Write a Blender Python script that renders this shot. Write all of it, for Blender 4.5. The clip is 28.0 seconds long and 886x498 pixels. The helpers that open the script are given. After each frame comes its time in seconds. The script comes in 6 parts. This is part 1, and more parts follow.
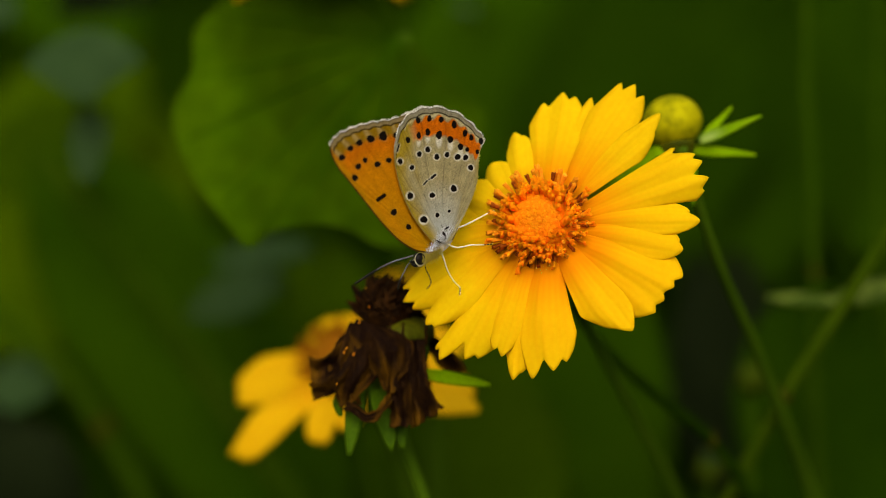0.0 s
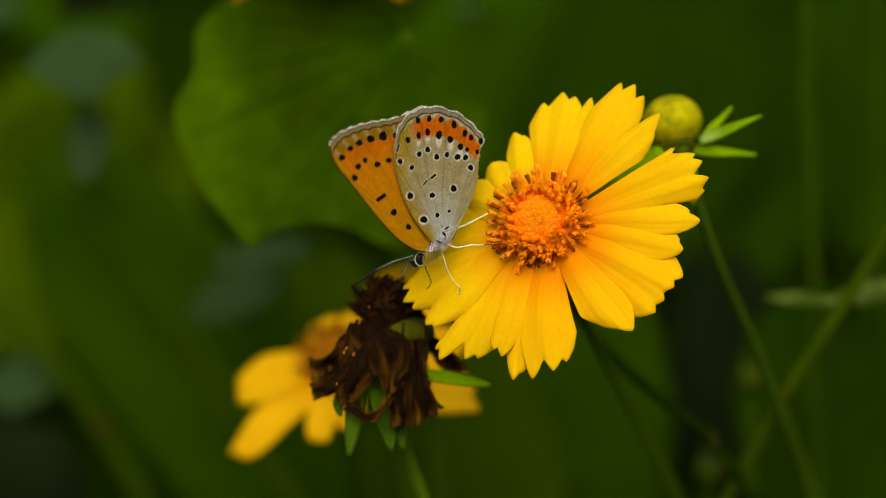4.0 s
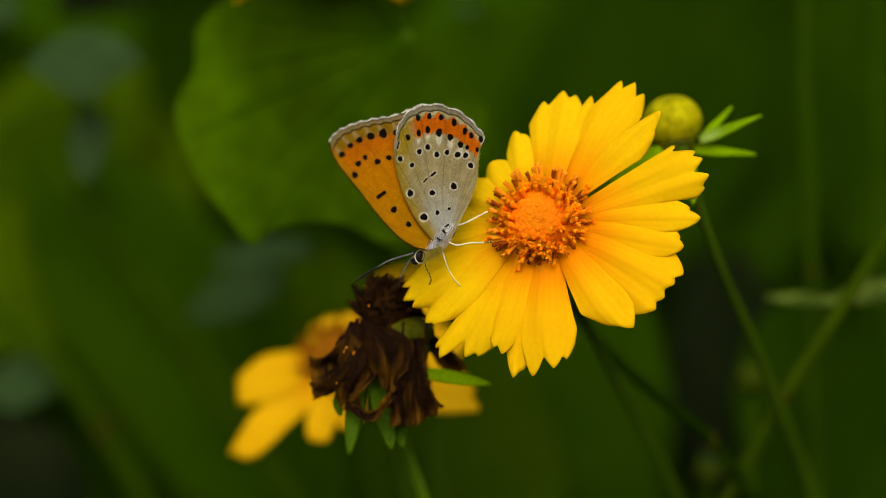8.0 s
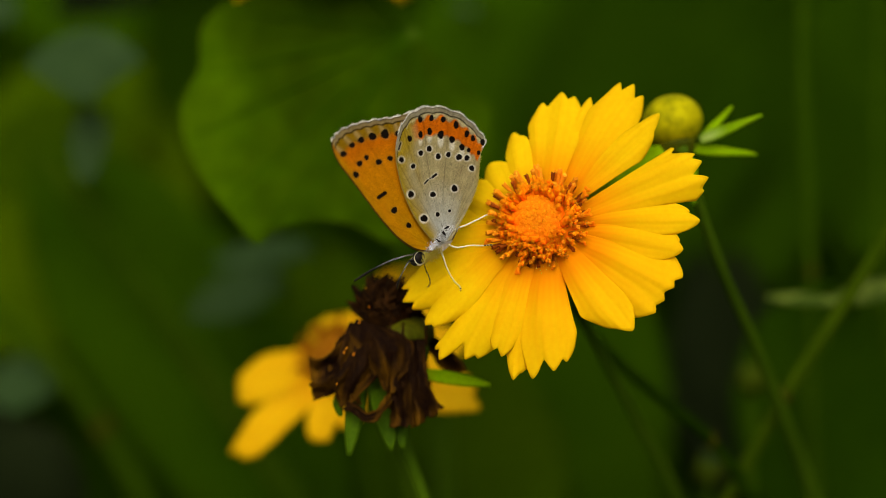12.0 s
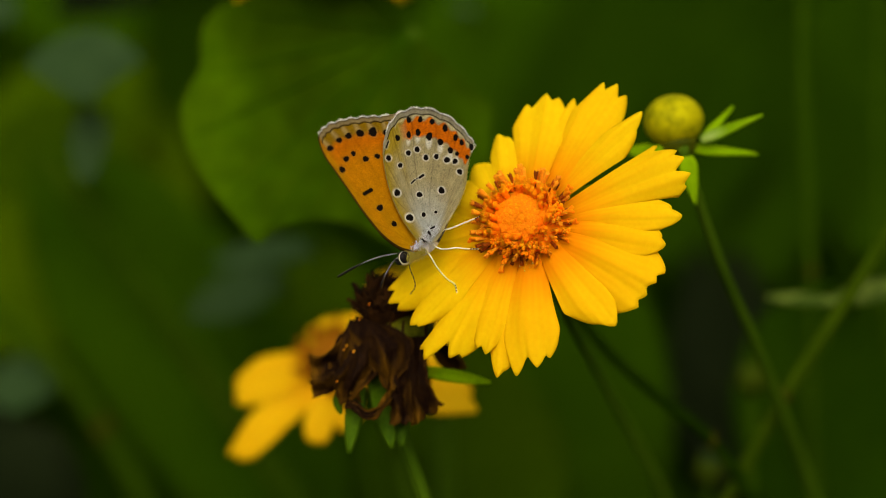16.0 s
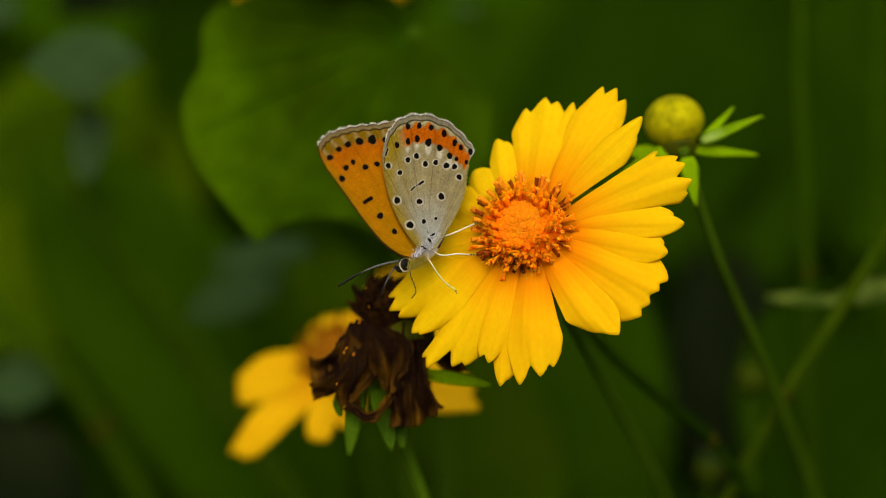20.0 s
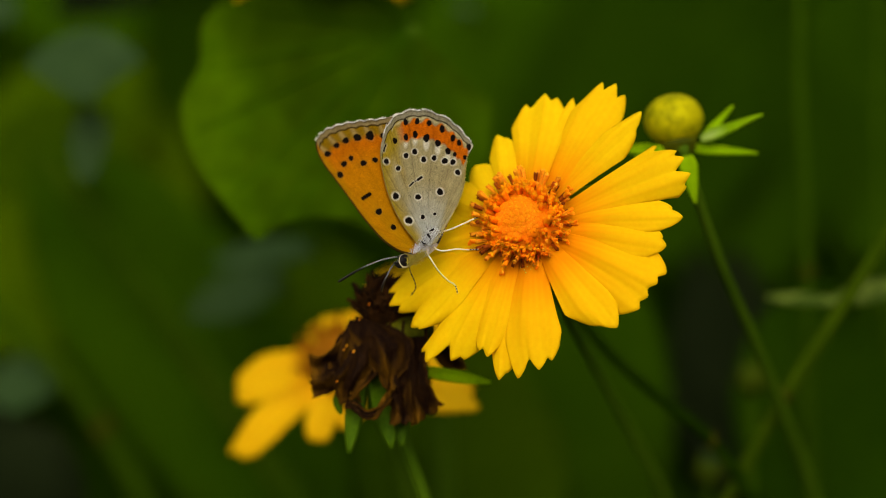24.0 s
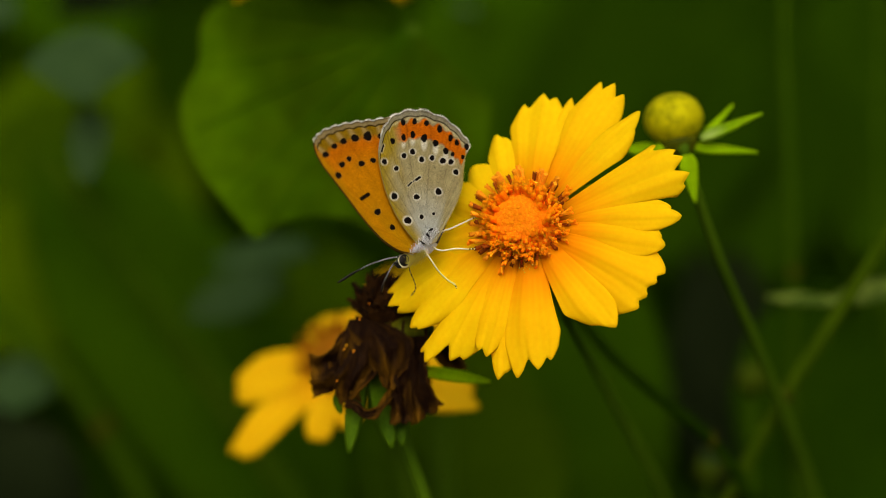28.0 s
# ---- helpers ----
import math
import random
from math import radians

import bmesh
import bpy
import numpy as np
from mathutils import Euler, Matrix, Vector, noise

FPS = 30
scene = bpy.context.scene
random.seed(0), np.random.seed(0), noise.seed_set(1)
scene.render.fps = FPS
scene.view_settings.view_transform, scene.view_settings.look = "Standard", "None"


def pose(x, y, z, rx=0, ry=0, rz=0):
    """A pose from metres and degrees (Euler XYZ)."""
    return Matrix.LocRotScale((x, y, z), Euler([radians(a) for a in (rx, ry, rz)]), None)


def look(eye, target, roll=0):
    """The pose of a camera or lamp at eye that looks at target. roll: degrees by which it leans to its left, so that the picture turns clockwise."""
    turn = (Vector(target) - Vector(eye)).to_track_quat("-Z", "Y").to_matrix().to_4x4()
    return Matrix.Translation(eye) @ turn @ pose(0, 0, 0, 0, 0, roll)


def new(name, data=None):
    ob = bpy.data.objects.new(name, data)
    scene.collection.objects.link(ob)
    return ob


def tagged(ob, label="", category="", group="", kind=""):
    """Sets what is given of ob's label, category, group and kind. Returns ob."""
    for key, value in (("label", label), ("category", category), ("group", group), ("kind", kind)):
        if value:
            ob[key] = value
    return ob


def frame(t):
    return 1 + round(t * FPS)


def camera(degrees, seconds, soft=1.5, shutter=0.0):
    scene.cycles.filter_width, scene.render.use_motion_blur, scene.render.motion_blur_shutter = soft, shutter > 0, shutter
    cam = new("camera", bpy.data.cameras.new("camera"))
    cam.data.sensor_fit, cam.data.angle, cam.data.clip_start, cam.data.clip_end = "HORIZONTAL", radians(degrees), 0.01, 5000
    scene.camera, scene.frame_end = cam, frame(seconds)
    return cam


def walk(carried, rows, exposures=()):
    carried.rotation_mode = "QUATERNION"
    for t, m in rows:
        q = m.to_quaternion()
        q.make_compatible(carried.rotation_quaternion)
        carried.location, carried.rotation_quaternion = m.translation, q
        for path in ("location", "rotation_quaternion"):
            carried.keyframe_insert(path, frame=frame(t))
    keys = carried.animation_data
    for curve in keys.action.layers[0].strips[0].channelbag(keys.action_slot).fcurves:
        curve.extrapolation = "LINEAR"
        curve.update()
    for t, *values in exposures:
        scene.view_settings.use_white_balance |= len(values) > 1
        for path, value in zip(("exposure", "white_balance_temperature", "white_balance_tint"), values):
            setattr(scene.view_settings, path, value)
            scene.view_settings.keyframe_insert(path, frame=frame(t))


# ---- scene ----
# A tripod camera 0.40 m from the flower, level, 0.45 m above the ground.
EYE = (0, -0.40, 0.45)
cam = camera(17.83, 28.0, soft=0.55, shutter=0.35)
cam.data.dof.use_dof = True
cam.data.dof.focus_distance = 0.398
cam.data.dof.aperture_fstop = 7.0
walk(cam, [(0.0, look(EYE, (0, 0, 0.45))), (28.0, look(EYE, (0, 0, 0.45)))])

# ---- light: an overcast, bright sky with a soft sun high on the camera's left ----
world = bpy.data.worlds.new("sky")
scene.world = world
world.use_nodes = True
wn = world.node_tree
sky = wn.nodes.new("ShaderNodeTexSky")
sky.sky_type, sky.sun_disc = "NISHITA", False
SUN_UP, SUN_TURN = radians(32), radians(184)
sky.air_density, sky.dust_density, sky.ozone_density = 0.6, 6.0, 0.0
sky.sun_elevation, sky.sun_rotation = SUN_UP, SUN_TURN
wn.links.new(sky.outputs[0], wn.nodes["Background"].inputs[0])
wn.nodes["Background"].inputs[1].default_value = 0.15
sun = new("sun", bpy.data.lights.new("sun", "SUN"))
sun.data.energy, sun.data.angle, sun.data.color = 2.2, radians(110), (1.0, 0.94, 0.80)
sun_way = Vector((math.sin(SUN_TURN) * math.cos(SUN_UP), math.cos(SUN_TURN) * math.cos(SUN_UP), math.sin(SUN_UP)))
sun.matrix_world = look(sun_way * 5, (0, 0, 0))
scene.view_settings.exposure = -0.14


# ---- tools ----
def srgb(r, g, b):
    """A linear colour from 0..255 screen values."""
    return tuple(c / 255 / 12.92 if c < 10.3 else ((c / 255 + 0.055) / 1.055) ** 2.4 for c in (r, g, b))


def mm(x, y, z):
    """A place in metres from millimetres; z counts from 450 mm above the ground."""
    return Vector((x, y, z + 450)) * 0.001


def mat(name, c1, c2, rough=0.55, fine=2500, coarse=200, bump=0.3, through_light=0.0, spec=0.3, attribute="", c3=None, random_tint=0.0, stretch=None, under=0.0):
    """A material whose colour wanders between c1 and c2 at two scales; attribute: a float on the mesh that leads to c3, or a colour on the mesh."""
    m = bpy.data.materials.new(name)
    m.use_nodes = True
    t = m.node_tree
    n, l = t.nodes, t.links
    b = n["Principled BSDF"]
    co = n.new("ShaderNodeTexCoord")
    out = co.outputs["Object"]
    if stretch:
        mp = n.new("ShaderNodeMapping")
        mp.inputs["Scale"].default_value = stretch
        l.new(out, mp.inputs[0])
        out = mp.outputs[0]
    n1, n2 = n.new("ShaderNodeTexNoise"), n.new("ShaderNodeTexNoise")
    n1.inputs["Scale"].default_value, n1.inputs["Detail"].default_value = fine, 3
    n2.inputs["Scale"].default_value, n2.inputs["Detail"].default_value = coarse, 3
    l.new(out, n1.inputs[0]), l.new(out, n2.inputs[0])
    add = n.new("ShaderNodeMath")
    add.operation = "MULTIPLY_ADD"
    l.new(n1.outputs[0], add.inputs[0])
    add.inputs[1].default_value = 0.45
    half = n.new("ShaderNodeMath")
    half.operation = "MULTIPLY"
    half.inputs[1].default_value = 0.55
    l.new(n2.outputs[0], half.inputs[0]), l.new(half.outputs[0], add.inputs[2])
    span = n.new("ShaderNodeMapRange")
    span.inputs[1].default_value, span.inputs[2].default_value = 0.36, 0.64
    l.new(add.outputs[0], span.inputs[0])
    mix = n.new("ShaderNodeMix")
    mix.data_type = "RGBA"
    mix.inputs[6].default_value, mix.inputs[7].default_value = (*c1, 1), (*c2, 1)
    l.new(span.outputs[0], mix.inputs[0])
    colour = mix.outputs[2]
    if attribute:
        at = n.new("ShaderNodeAttribute")
        at.attribute_name = attribute
        m2 = n.new("ShaderNodeMix")
        m2.data_type = "RGBA"
        if c3:
            l.new(at.outputs["Fac"], m2.inputs[0])
            l.new(colour, m2.inputs[6])
            m2.inputs[7].default_value = (*c3, 1)
        else:
            m2.blend_type = "MULTIPLY"
            m2.inputs[0].default_value = 1
            l.new(at.outputs["Color"], m2.inputs[6])
            l.new(colour, m2.inputs[7])
        colour = m2.outputs[2]
    if random_tint:
        info = n.new("ShaderNodeObjectInfo")
        rr = n.new("ShaderNodeMapRange")
        rr.inputs[3].default_value, rr.inputs[4].default_value = 1 - random_tint, 1 + random_tint
        l.new(info.outputs["Random"], rr.inputs[0])
        hs = n.new("ShaderNodeHueSaturation")
        l.new(rr.outputs[0], hs.inputs["Value"])
        l.new(colour, hs.inputs["Color"])
        colour = hs.outputs[0]
    l.new(colour, b.inputs["Base Color"])
    b.inputs["Roughness"].default_value = rough
    b.inputs["Specular IOR Level"].default_value = spec
    if under:
        b.inputs["Subsurface Weight"].default_value = under
        b.inputs["Subsurface Radius"].default_value = (1.0, 0.45, 0.08)
        b.inputs["Subsurface Scale"].default_value = 0.0012
    if bump:
        bp = n.new("ShaderNodeBump")
        bp.inputs["Strength"].default_value, bp.inputs["Distance"].default_value = bump, 0.0002
        l.new(add.outputs[0], bp.inputs["Height"])
        l.new(bp.outputs[0], b.inputs["Normal"])
    if through_light:
        tr = n.new("ShaderNodeBsdfTranslucent")
        l.new(colour, tr.inputs[0])
        mx = n.new("ShaderNodeMixShader")
        mx.inputs[0].default_value = through_light
        l.new(b.outputs[0], mx.inputs[1]), l.new(tr.outputs[0], mx.inputs[2])
        l.new(mx.outputs[0], n["Material Output"].inputs[0])
    return m


def holder(name, place=None):
    e = new(name)
    e.empty_display_size = 0.01
    if place is not None:
        e.matrix_basis = place
    return e


def part(name, bm, material, parent=None, label="", smooth=True):
    """Links a bmesh, or a mesh, as one object under a thing or a part."""
    if isinstance(bm, bmesh.types.BMesh):
        me = bpy.data.meshes.new(name)
        bmesh.ops.recalc_face_normals(bm, faces=bm.faces[:])
        bm.to_mesh(me)
        bm.free()
    else:
        me = bm
    if smooth:
        me.polygons.foreach_set("use_smooth", [True] * len(me.polygons))
    if material and not me.materials:
        me.materials.append(material)
    ob = new(name, me)
    if parent:
        ob.parent = parent
    return tagged(ob, label)


def curve_through(points, steps=6):
    """A smooth line through the points, without overshoot where they lie unevenly."""
    p = [Vector(q) for q in points]
    if len(p) < 3:
        return [p[0].lerp(p[-1], i / steps) for i in range(steps + 1)]
    gap = [max((b - a).length, 1e-9) for a, b in zip(p, p[1:])]
    slope = [(p[1] - p[0]) / gap[0]]
    for i in range(1, len(p) - 1):
        before, after = (p[i] - p[i - 1]) / gap[i - 1], (p[i + 1] - p[i]) / gap[i]
        slope.append((before * gap[i] + after * gap[i - 1]) / (gap[i - 1] + gap[i]))
    slope.append((p[-1] - p[-2]) / gap[-1])
    out = []
    for i in range(len(p) - 1):
        for k in range(steps):
            t = k / steps
            h1, h2 = 2 * t ** 3 - 3 * t * t + 1, t ** 3 - 2 * t * t + t
            h3, h4 = 3 * t * t - 2 * t ** 3, t ** 3 - t * t
            out.append(h1 * p[i] + h2 * gap[i] * slope[i] + h3 * p[i + 1] + h4 * gap[i] * slope[i + 1])
    return [*out, p[-1]]


def tube(bm, points, radii, sides=8, steps=6, close=True):
    """A tapered tube along a smooth line; radii are spread evenly along it."""
    line = curve_through(points, steps)
    rings, up = [], None
    for i, c in enumerate(line):
        way = (line[min(i + 1, len(line) - 1)] - line[max(i - 1, 0)]).normalized()
        if up is None:
            up = way.orthogonal()
        side = way.cross(up).normalized()
        up = side.cross(way).normalized()
        f = i / (len(line) - 1) * (len(radii) - 1)
        k = min(int(f), len(radii) - 2)
        r = radii[k] + (radii[k + 1] - radii[k]) * (f - k)
        rings.append([bm.verts.new(c + r * (math.cos(a) * side + math.sin(a) * up)) for a in (2 * math.pi * j / sides for j in range(sides))])
    for a, b in zip(rings, rings[1:]):
        for j in range(sides):
            bm.faces.new((a[j], a[(j + 1) % sides], b[(j + 1) % sides], b[j]))
    if close:
        bm.faces.new(rings[0][::-1]), bm.faces.new(rings[-1])
    return bm


def ball(bm, centre, size, turn=None, rings=8, sides=12):
    """An ellipsoid with the half-axes size."""
    m = Matrix.Translation(centre) @ (turn.to_4x4() if turn else Matrix()) @ Matrix.Diagonal((*size, 1))
    bmesh.ops.create_uvsphere(bm, u_segments=sides, v_segments=rings, radius=1, matrix=m)
    return bm


def sheet(shape, nu, nv, thick, tone=None):
    """A closed thin mesh: shape(u, v) gives the front, u from 0 to 1 along, v from -1 to 1 across; thick: metres.
    tone(u, v): a float kept on the mesh as "tone"."""
    us, vs = np.linspace(0, 1, nu), np.linspace(-1, 1, nv)
    front = np.array([[shape(u, v) for v in vs] for u in us], float)
    du, dv = np.gradient(front, axis=0), np.gradient(front, axis=1)
    nrm = np.cross(du, dv)
    nrm /= np.maximum(np.linalg.norm(nrm, axis=2, keepdims=True), 1e-12)
    back = front - nrm * thick
    verts = np.concatenate([front.reshape(-1, 3), back.reshape(-1, 3)])
    k = nu * nv
    faces = []
    for i in range(nu - 1):
        for j in range(nv - 1):
            a = i * nv + j
            faces.append((a, a + nv, a + nv + 1, a + 1))
            faces.append((k + a, k + a + 1, k + a + nv + 1, k + a + nv))
    rim = [j for j in range(nv)] + [i * nv + nv - 1 for i in range(1, nu)] + [(nu - 1) * nv + j for j in range(nv - 2, -1, -1)] + [i * nv for i in range(nu - 2, 0, -1)]
    for a, b in zip(rim, rim[1:] + rim[:1]):
        faces.append((a, b, b + k, a + k))
    me = bpy.data.meshes.new("sheet")
    me.from_pydata(verts.tolist(), [], faces)
    me.update()
    if tone:
        values = [tone(u, v) for u in us for v in vs] * 2
        me.attributes.new("tone", "FLOAT", "POINT").data.foreach_set("value", values)
    return me


def place_mesh(me, m):
    me.transform(m)
    return me


def aim(place, way, normal):
    """Axes at place whose x goes along way and whose z is as near to normal as can be."""
    x = Vector(way).normalized()
    y = Vector(normal).cross(x).normalized()
    z = x.cross(y)
    m = Matrix((x, y, z)).transposed().to_4x4()
    m.translation = place
    return m


def bump_noise(x, y, z, scale, seed=0.0):
    return noise.noise(Vector((x * scale + seed, y * scale - seed, z * scale + 0.5 * seed)))


# ---- materials ----
m_petal = mat("petal_yellow", (0.775, 0.560, 0.001), (0.84, 0.635, 0.002), rough=0.8, fine=1500, coarse=160, bump=0.05, through_light=0.36, spec=0.05, attribute="tone", c3=(0.80, 0.29, 0.0), random_tint=0.03)
m_petal_far = mat("petal_amber", (0.68, 0.40, 0.001), (0.73, 0.46, 0.002), rough=0.7, fine=1500, coarse=160, bump=0.08, through_light=0.25, spec=0.05, attribute="tone", c3=(0.74, 0.25, 0.0), random_tint=0.05)
m_floret_old = mat("floret_brown", (0.19, 0.070, 0.001), (0.32, 0.125, 0.002), rough=0.7, fine=2500, coarse=500, bump=0.3, spec=0.05, random_tint=0.2)
m_floret = mat("floret_orange", (0.90, 0.180, 0.001), (0.94, 0.260, 0.002), rough=0.8, fine=2500, coarse=500, bump=0.15, through_light=0.12, spec=0.03, random_tint=0.05, under=0.6)
m_floret_young = mat("floret_amber", (0.90, 0.180, 0.002), (0.95, 0.275, 0.003), rough=0.8, fine=3600, coarse=900, bump=0.9, through_light=0.1, spec=0.03, random_tint=0.03, under=0.6)
m_anther = mat("anther_rust", (0.58, 0.175, 0.004), (0.78, 0.285, 0.008), rough=0.7, fine=3000, coarse=600, bump=0.3, spec=0.06, random_tint=0.2, under=0.3)
m_anther_tip = mat("anther_brown", (0.17, 0.032, 0.002), (0.36, 0.076, 0.003), rough=0.7, fine=3000, coarse=600, bump=0.3, spec=0.06, random_tint=0.35)
m_stem = mat("stem_green", (0.028, 0.064, 0.0010), (0.045, 0.092, 0.0020), rough=0.6, fine=1500, coarse=120, bump=0.2, stretch=(1, 1, 0.15), spec=0.03)
m_sepal = mat("sepal_green", (0.17, 0.33, 0.001), (0.24, 0.42, 0.002), rough=0.65, fine=1500, coarse=250, bump=0.2, through_light=0.3, spec=0.0)
# White gloss at the sepal's root, painted into the colour through tone.
m_sepal_bud = mat("sepal_sheen_root", (0.14, 0.28, 0.001), (0.21, 0.37, 0.002), rough=0.65, fine=1500, coarse=250, bump=0.2, through_light=0.3, spec=0.02, attribute="tone", c3=(0.34, 0.46, 0.13))
m_sepal_dark = mat("sepal_deep_green", (0.030, 0.074, 0.001), (0.056, 0.116, 0.002), rough=0.55, fine=1500, coarse=250, bump=0.2, through_light=0.2, spec=0.03)
m_calyx_old = mat("calyx_olive", (0.030, 0.042, 0.0008), (0.085, 0.088, 0.0018), rough=0.6, fine=1500, coarse=250, bump=0.3, spec=0.04)
m_calyx = mat("calyx_green", (0.040, 0.070, 0.0005), (0.070, 0.105, 0.001), rough=0.55, fine=1500, coarse=250, bump=0.2, through_light=0.1, spec=0.12)
m_bud = mat("bud_olive", (0.15, 0.155, 0.0005), (0.37, 0.345, 0.001), rough=0.7, fine=700, coarse=180, bump=0.25, spec=0.03)
m_dead = mat("withered_brown", (0.0075, 0.0029, 0.0018), (0.026, 0.0105, 0.0020), rough=0.7, fine=2200, coarse=420, bump=0.5, spec=0.05, through_light=0.45, attribute="tone", c3=(0.17, 0.078, 0.003), stretch=(1, 1, 0.45))
m_dead_head = mat("withered_black", (0.004, 0.0020, 0.0008), (0.030, 0.0115, 0.0014), rough=0.8, fine=1800, coarse=400, bump=0.6, spec=0.04, random_tint=0.6)
m_leaf = mat("leaf_green", (0.016, 0.046, 0.0002), (0.026, 0.070, 0.0004), rough=0.8, fine=260, coarse=28, bump=0.2, through_light=0.25, spec=0.0, random_tint=0.08)
m_leaf_veined = mat("leaf_veined", (0.018, 0.042, 0.0002), (0.029, 0.062, 0.0004), rough=0.8, fine=260, coarse=60, bump=0.2, through_light=0.25, spec=0.0, attribute="pigment")
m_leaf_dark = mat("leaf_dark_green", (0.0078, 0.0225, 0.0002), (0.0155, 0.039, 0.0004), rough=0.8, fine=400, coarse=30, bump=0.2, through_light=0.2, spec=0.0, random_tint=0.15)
m_leaf_olive = mat("leaf_olive", (0.0128, 0.036, 0.0002), (0.023, 0.056, 0.0004), rough=0.8, fine=400, coarse=30, bump=0.2, through_light=0.2, spec=0.0, random_tint=0.1)
m_leaf_dull = mat("leaf_dull", (0.029, 0.060, 0.0003), (0.050, 0.091, 0.0005), rough=0.8, fine=400, coarse=30, bump=0.2, through_light=0.2, spec=0.0, random_tint=0.1)
m_bud_far = mat("bud_far_olive", (0.020, 0.036, 0.0006), (0.036, 0.056, 0.001), rough=0.7, fine=900, coarse=200, bump=0.2, spec=0.03)
m_leaf_grey = mat("leaf_glaucous", (0.015, 0.037, 0.0085), (0.029, 0.059, 0.0165), rough=0.7, fine=400, coarse=40, bump=0.2, through_light=0.1, spec=0.06)
m_stem_far = mat("stem_shaded", (0.019, 0.040, 0.0006), (0.031, 0.057, 0.0012), rough=0.8, fine=800, coarse=90, bump=0.2, spec=0.0)
m_leaf_pale = mat("leaf_pale", (0.011, 0.034, 0.001), (0.105, 0.150, 0.020), rough=0.7, fine=700, coarse=260, bump=0.2, spec=0.04, through_light=0.2)
m_rib = mat("rib_green", (0.032, 0.058, 0.001), (0.046, 0.076, 0.001), rough=0.7, fine=600, coarse=60, bump=0.2, spec=0.03)
m_grass = mat("grass_green", (0.025, 0.055, 0.003), (0.06, 0.10, 0.006), rough=0.7, fine=300, coarse=6, bump=0.1, through_light=0.2, spec=0.05)
m_soil = mat("soil", (0.012, 0.010, 0.006), (0.035, 0.028, 0.016), rough=0.95, fine=300, coarse=12, bump=1.0, spec=0.05)
# Near-black: the deep shade between the leaves is put into this colour.
m_hedge = mat("thicket_shade", (0.004, 0.008, 0.0003), (0.012, 0.022, 0.0005), rough=0.9, fine=60, coarse=9, bump=0.5, spec=0.01)
# Darker copy of leaf_dark_green, with the thicket's shade put into the colour.
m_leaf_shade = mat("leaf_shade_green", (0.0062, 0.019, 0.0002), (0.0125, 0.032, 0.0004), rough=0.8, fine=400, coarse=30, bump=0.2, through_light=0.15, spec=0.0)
m_leaf_moss = mat("leaf_moss_green", (0.017, 0.039, 0.0003), (0.030, 0.060, 0.0005), rough=0.8, fine=400, coarse=30, bump=0.2, through_light=0.2, spec=0.0)
m_stem_dim = mat("stem_dim", (0.015, 0.037, 0.0005), (0.026, 0.056, 0.001), rough=0.8, fine=800, coarse=90, bump=0.2, spec=0.0)
# Near-black: deep shade gaps of the thicket, painted as leaf shapes.
m_shade_gap = mat("shade_gap", (0.0034, 0.0060, 0.0016), (0.0076, 0.0120, 0.0036), rough=0.9, fine=300, coarse=40, bump=0.3, spec=0.01)
m_wing = mat("wing_scales", (0.66, 0.655, 0.60), (0.88, 0.875, 0.82), rough=0.8, fine=6000, coarse=900, bump=0.3, spec=0.04, attribute="pigment", through_light=0.45)
m_fringe = mat("wing_fringe", (0.19, 0.185, 0.145), (0.66, 0.66, 0.56), rough=0.8, fine=4000, coarse=1500, bump=0.0, spec=0.05)
# Yellow light off the petals is put into the head and neck fur.
m_fur = mat("pale_fur", (0.58, 0.50, 0.05), (0.84, 0.76, 0.18), rough=0.85, fine=4000, coarse=900, bump=0.0, spec=0.05, through_light=0.3)
m_fur_pale = mat("blue_white_fur", (0.46, 0.50, 0.52), (0.88, 0.92, 0.94), rough=0.85, fine=4000, coarse=900, bump=0.0, spec=0.05)
m_body = mat("thorax_grey", (0.03, 0.03, 0.026), (0.18, 0.17, 0.15), rough=0.85, fine=4000, coarse=900, bump=0.5, spec=0.05)
m_node = mat("node_brown", (0.020, 0.022, 0.0005), (0.032, 0.030, 0.001), rough=0.8, fine=900, coarse=120, bump=0.3, spec=0.03)
m_black = mat("insect_black", (0.004, 0.004, 0.004), (0.010, 0.008, 0.007), rough=0.3, fine=6000, coarse=900, bump=0.05, spec=0.10)
m_leg_brown = mat("leg_brown", (0.40, 0.24, 0.06), (0.56, 0.38, 0.12), rough=0.7, fine=4000, coarse=900, bump=0.1, spec=0.1)
m_white = mat("insect_white", (0.56, 0.52, 0.33), (0.74, 0.70, 0.47), rough=0.7, fine=5000, coarse=900, bump=0.2, spec=0.1)


# ---- ground and the thicket behind ----
def ground_sheet():
    bm = bmesh.new()
    n, half = 40, 60.0
    grid = []
    for i in range(n + 1):
        row = []
        for j in range(n + 1):
            a, b = (2 * i / n - 1), (2 * j / n - 1)
            x, y = math.copysign(abs(a) ** 3 * half, a), math.copysign(abs(b) ** 3 * half, b)
            row.append(bm.verts.new((x, y, 0.012 * bump_noise(x, y, 0, 9) - 0.004)))
        grid.append(row)
    for i in range(n):
        for j in range(n):
            bm.faces.new((grid[i][j], grid[i + 1][j], grid[i + 1][j + 1], grid[i][j + 1]))
    tagged(part("ground", bm, m_soil), "dark damp garden soil under the plants", "ground", kind="structure")


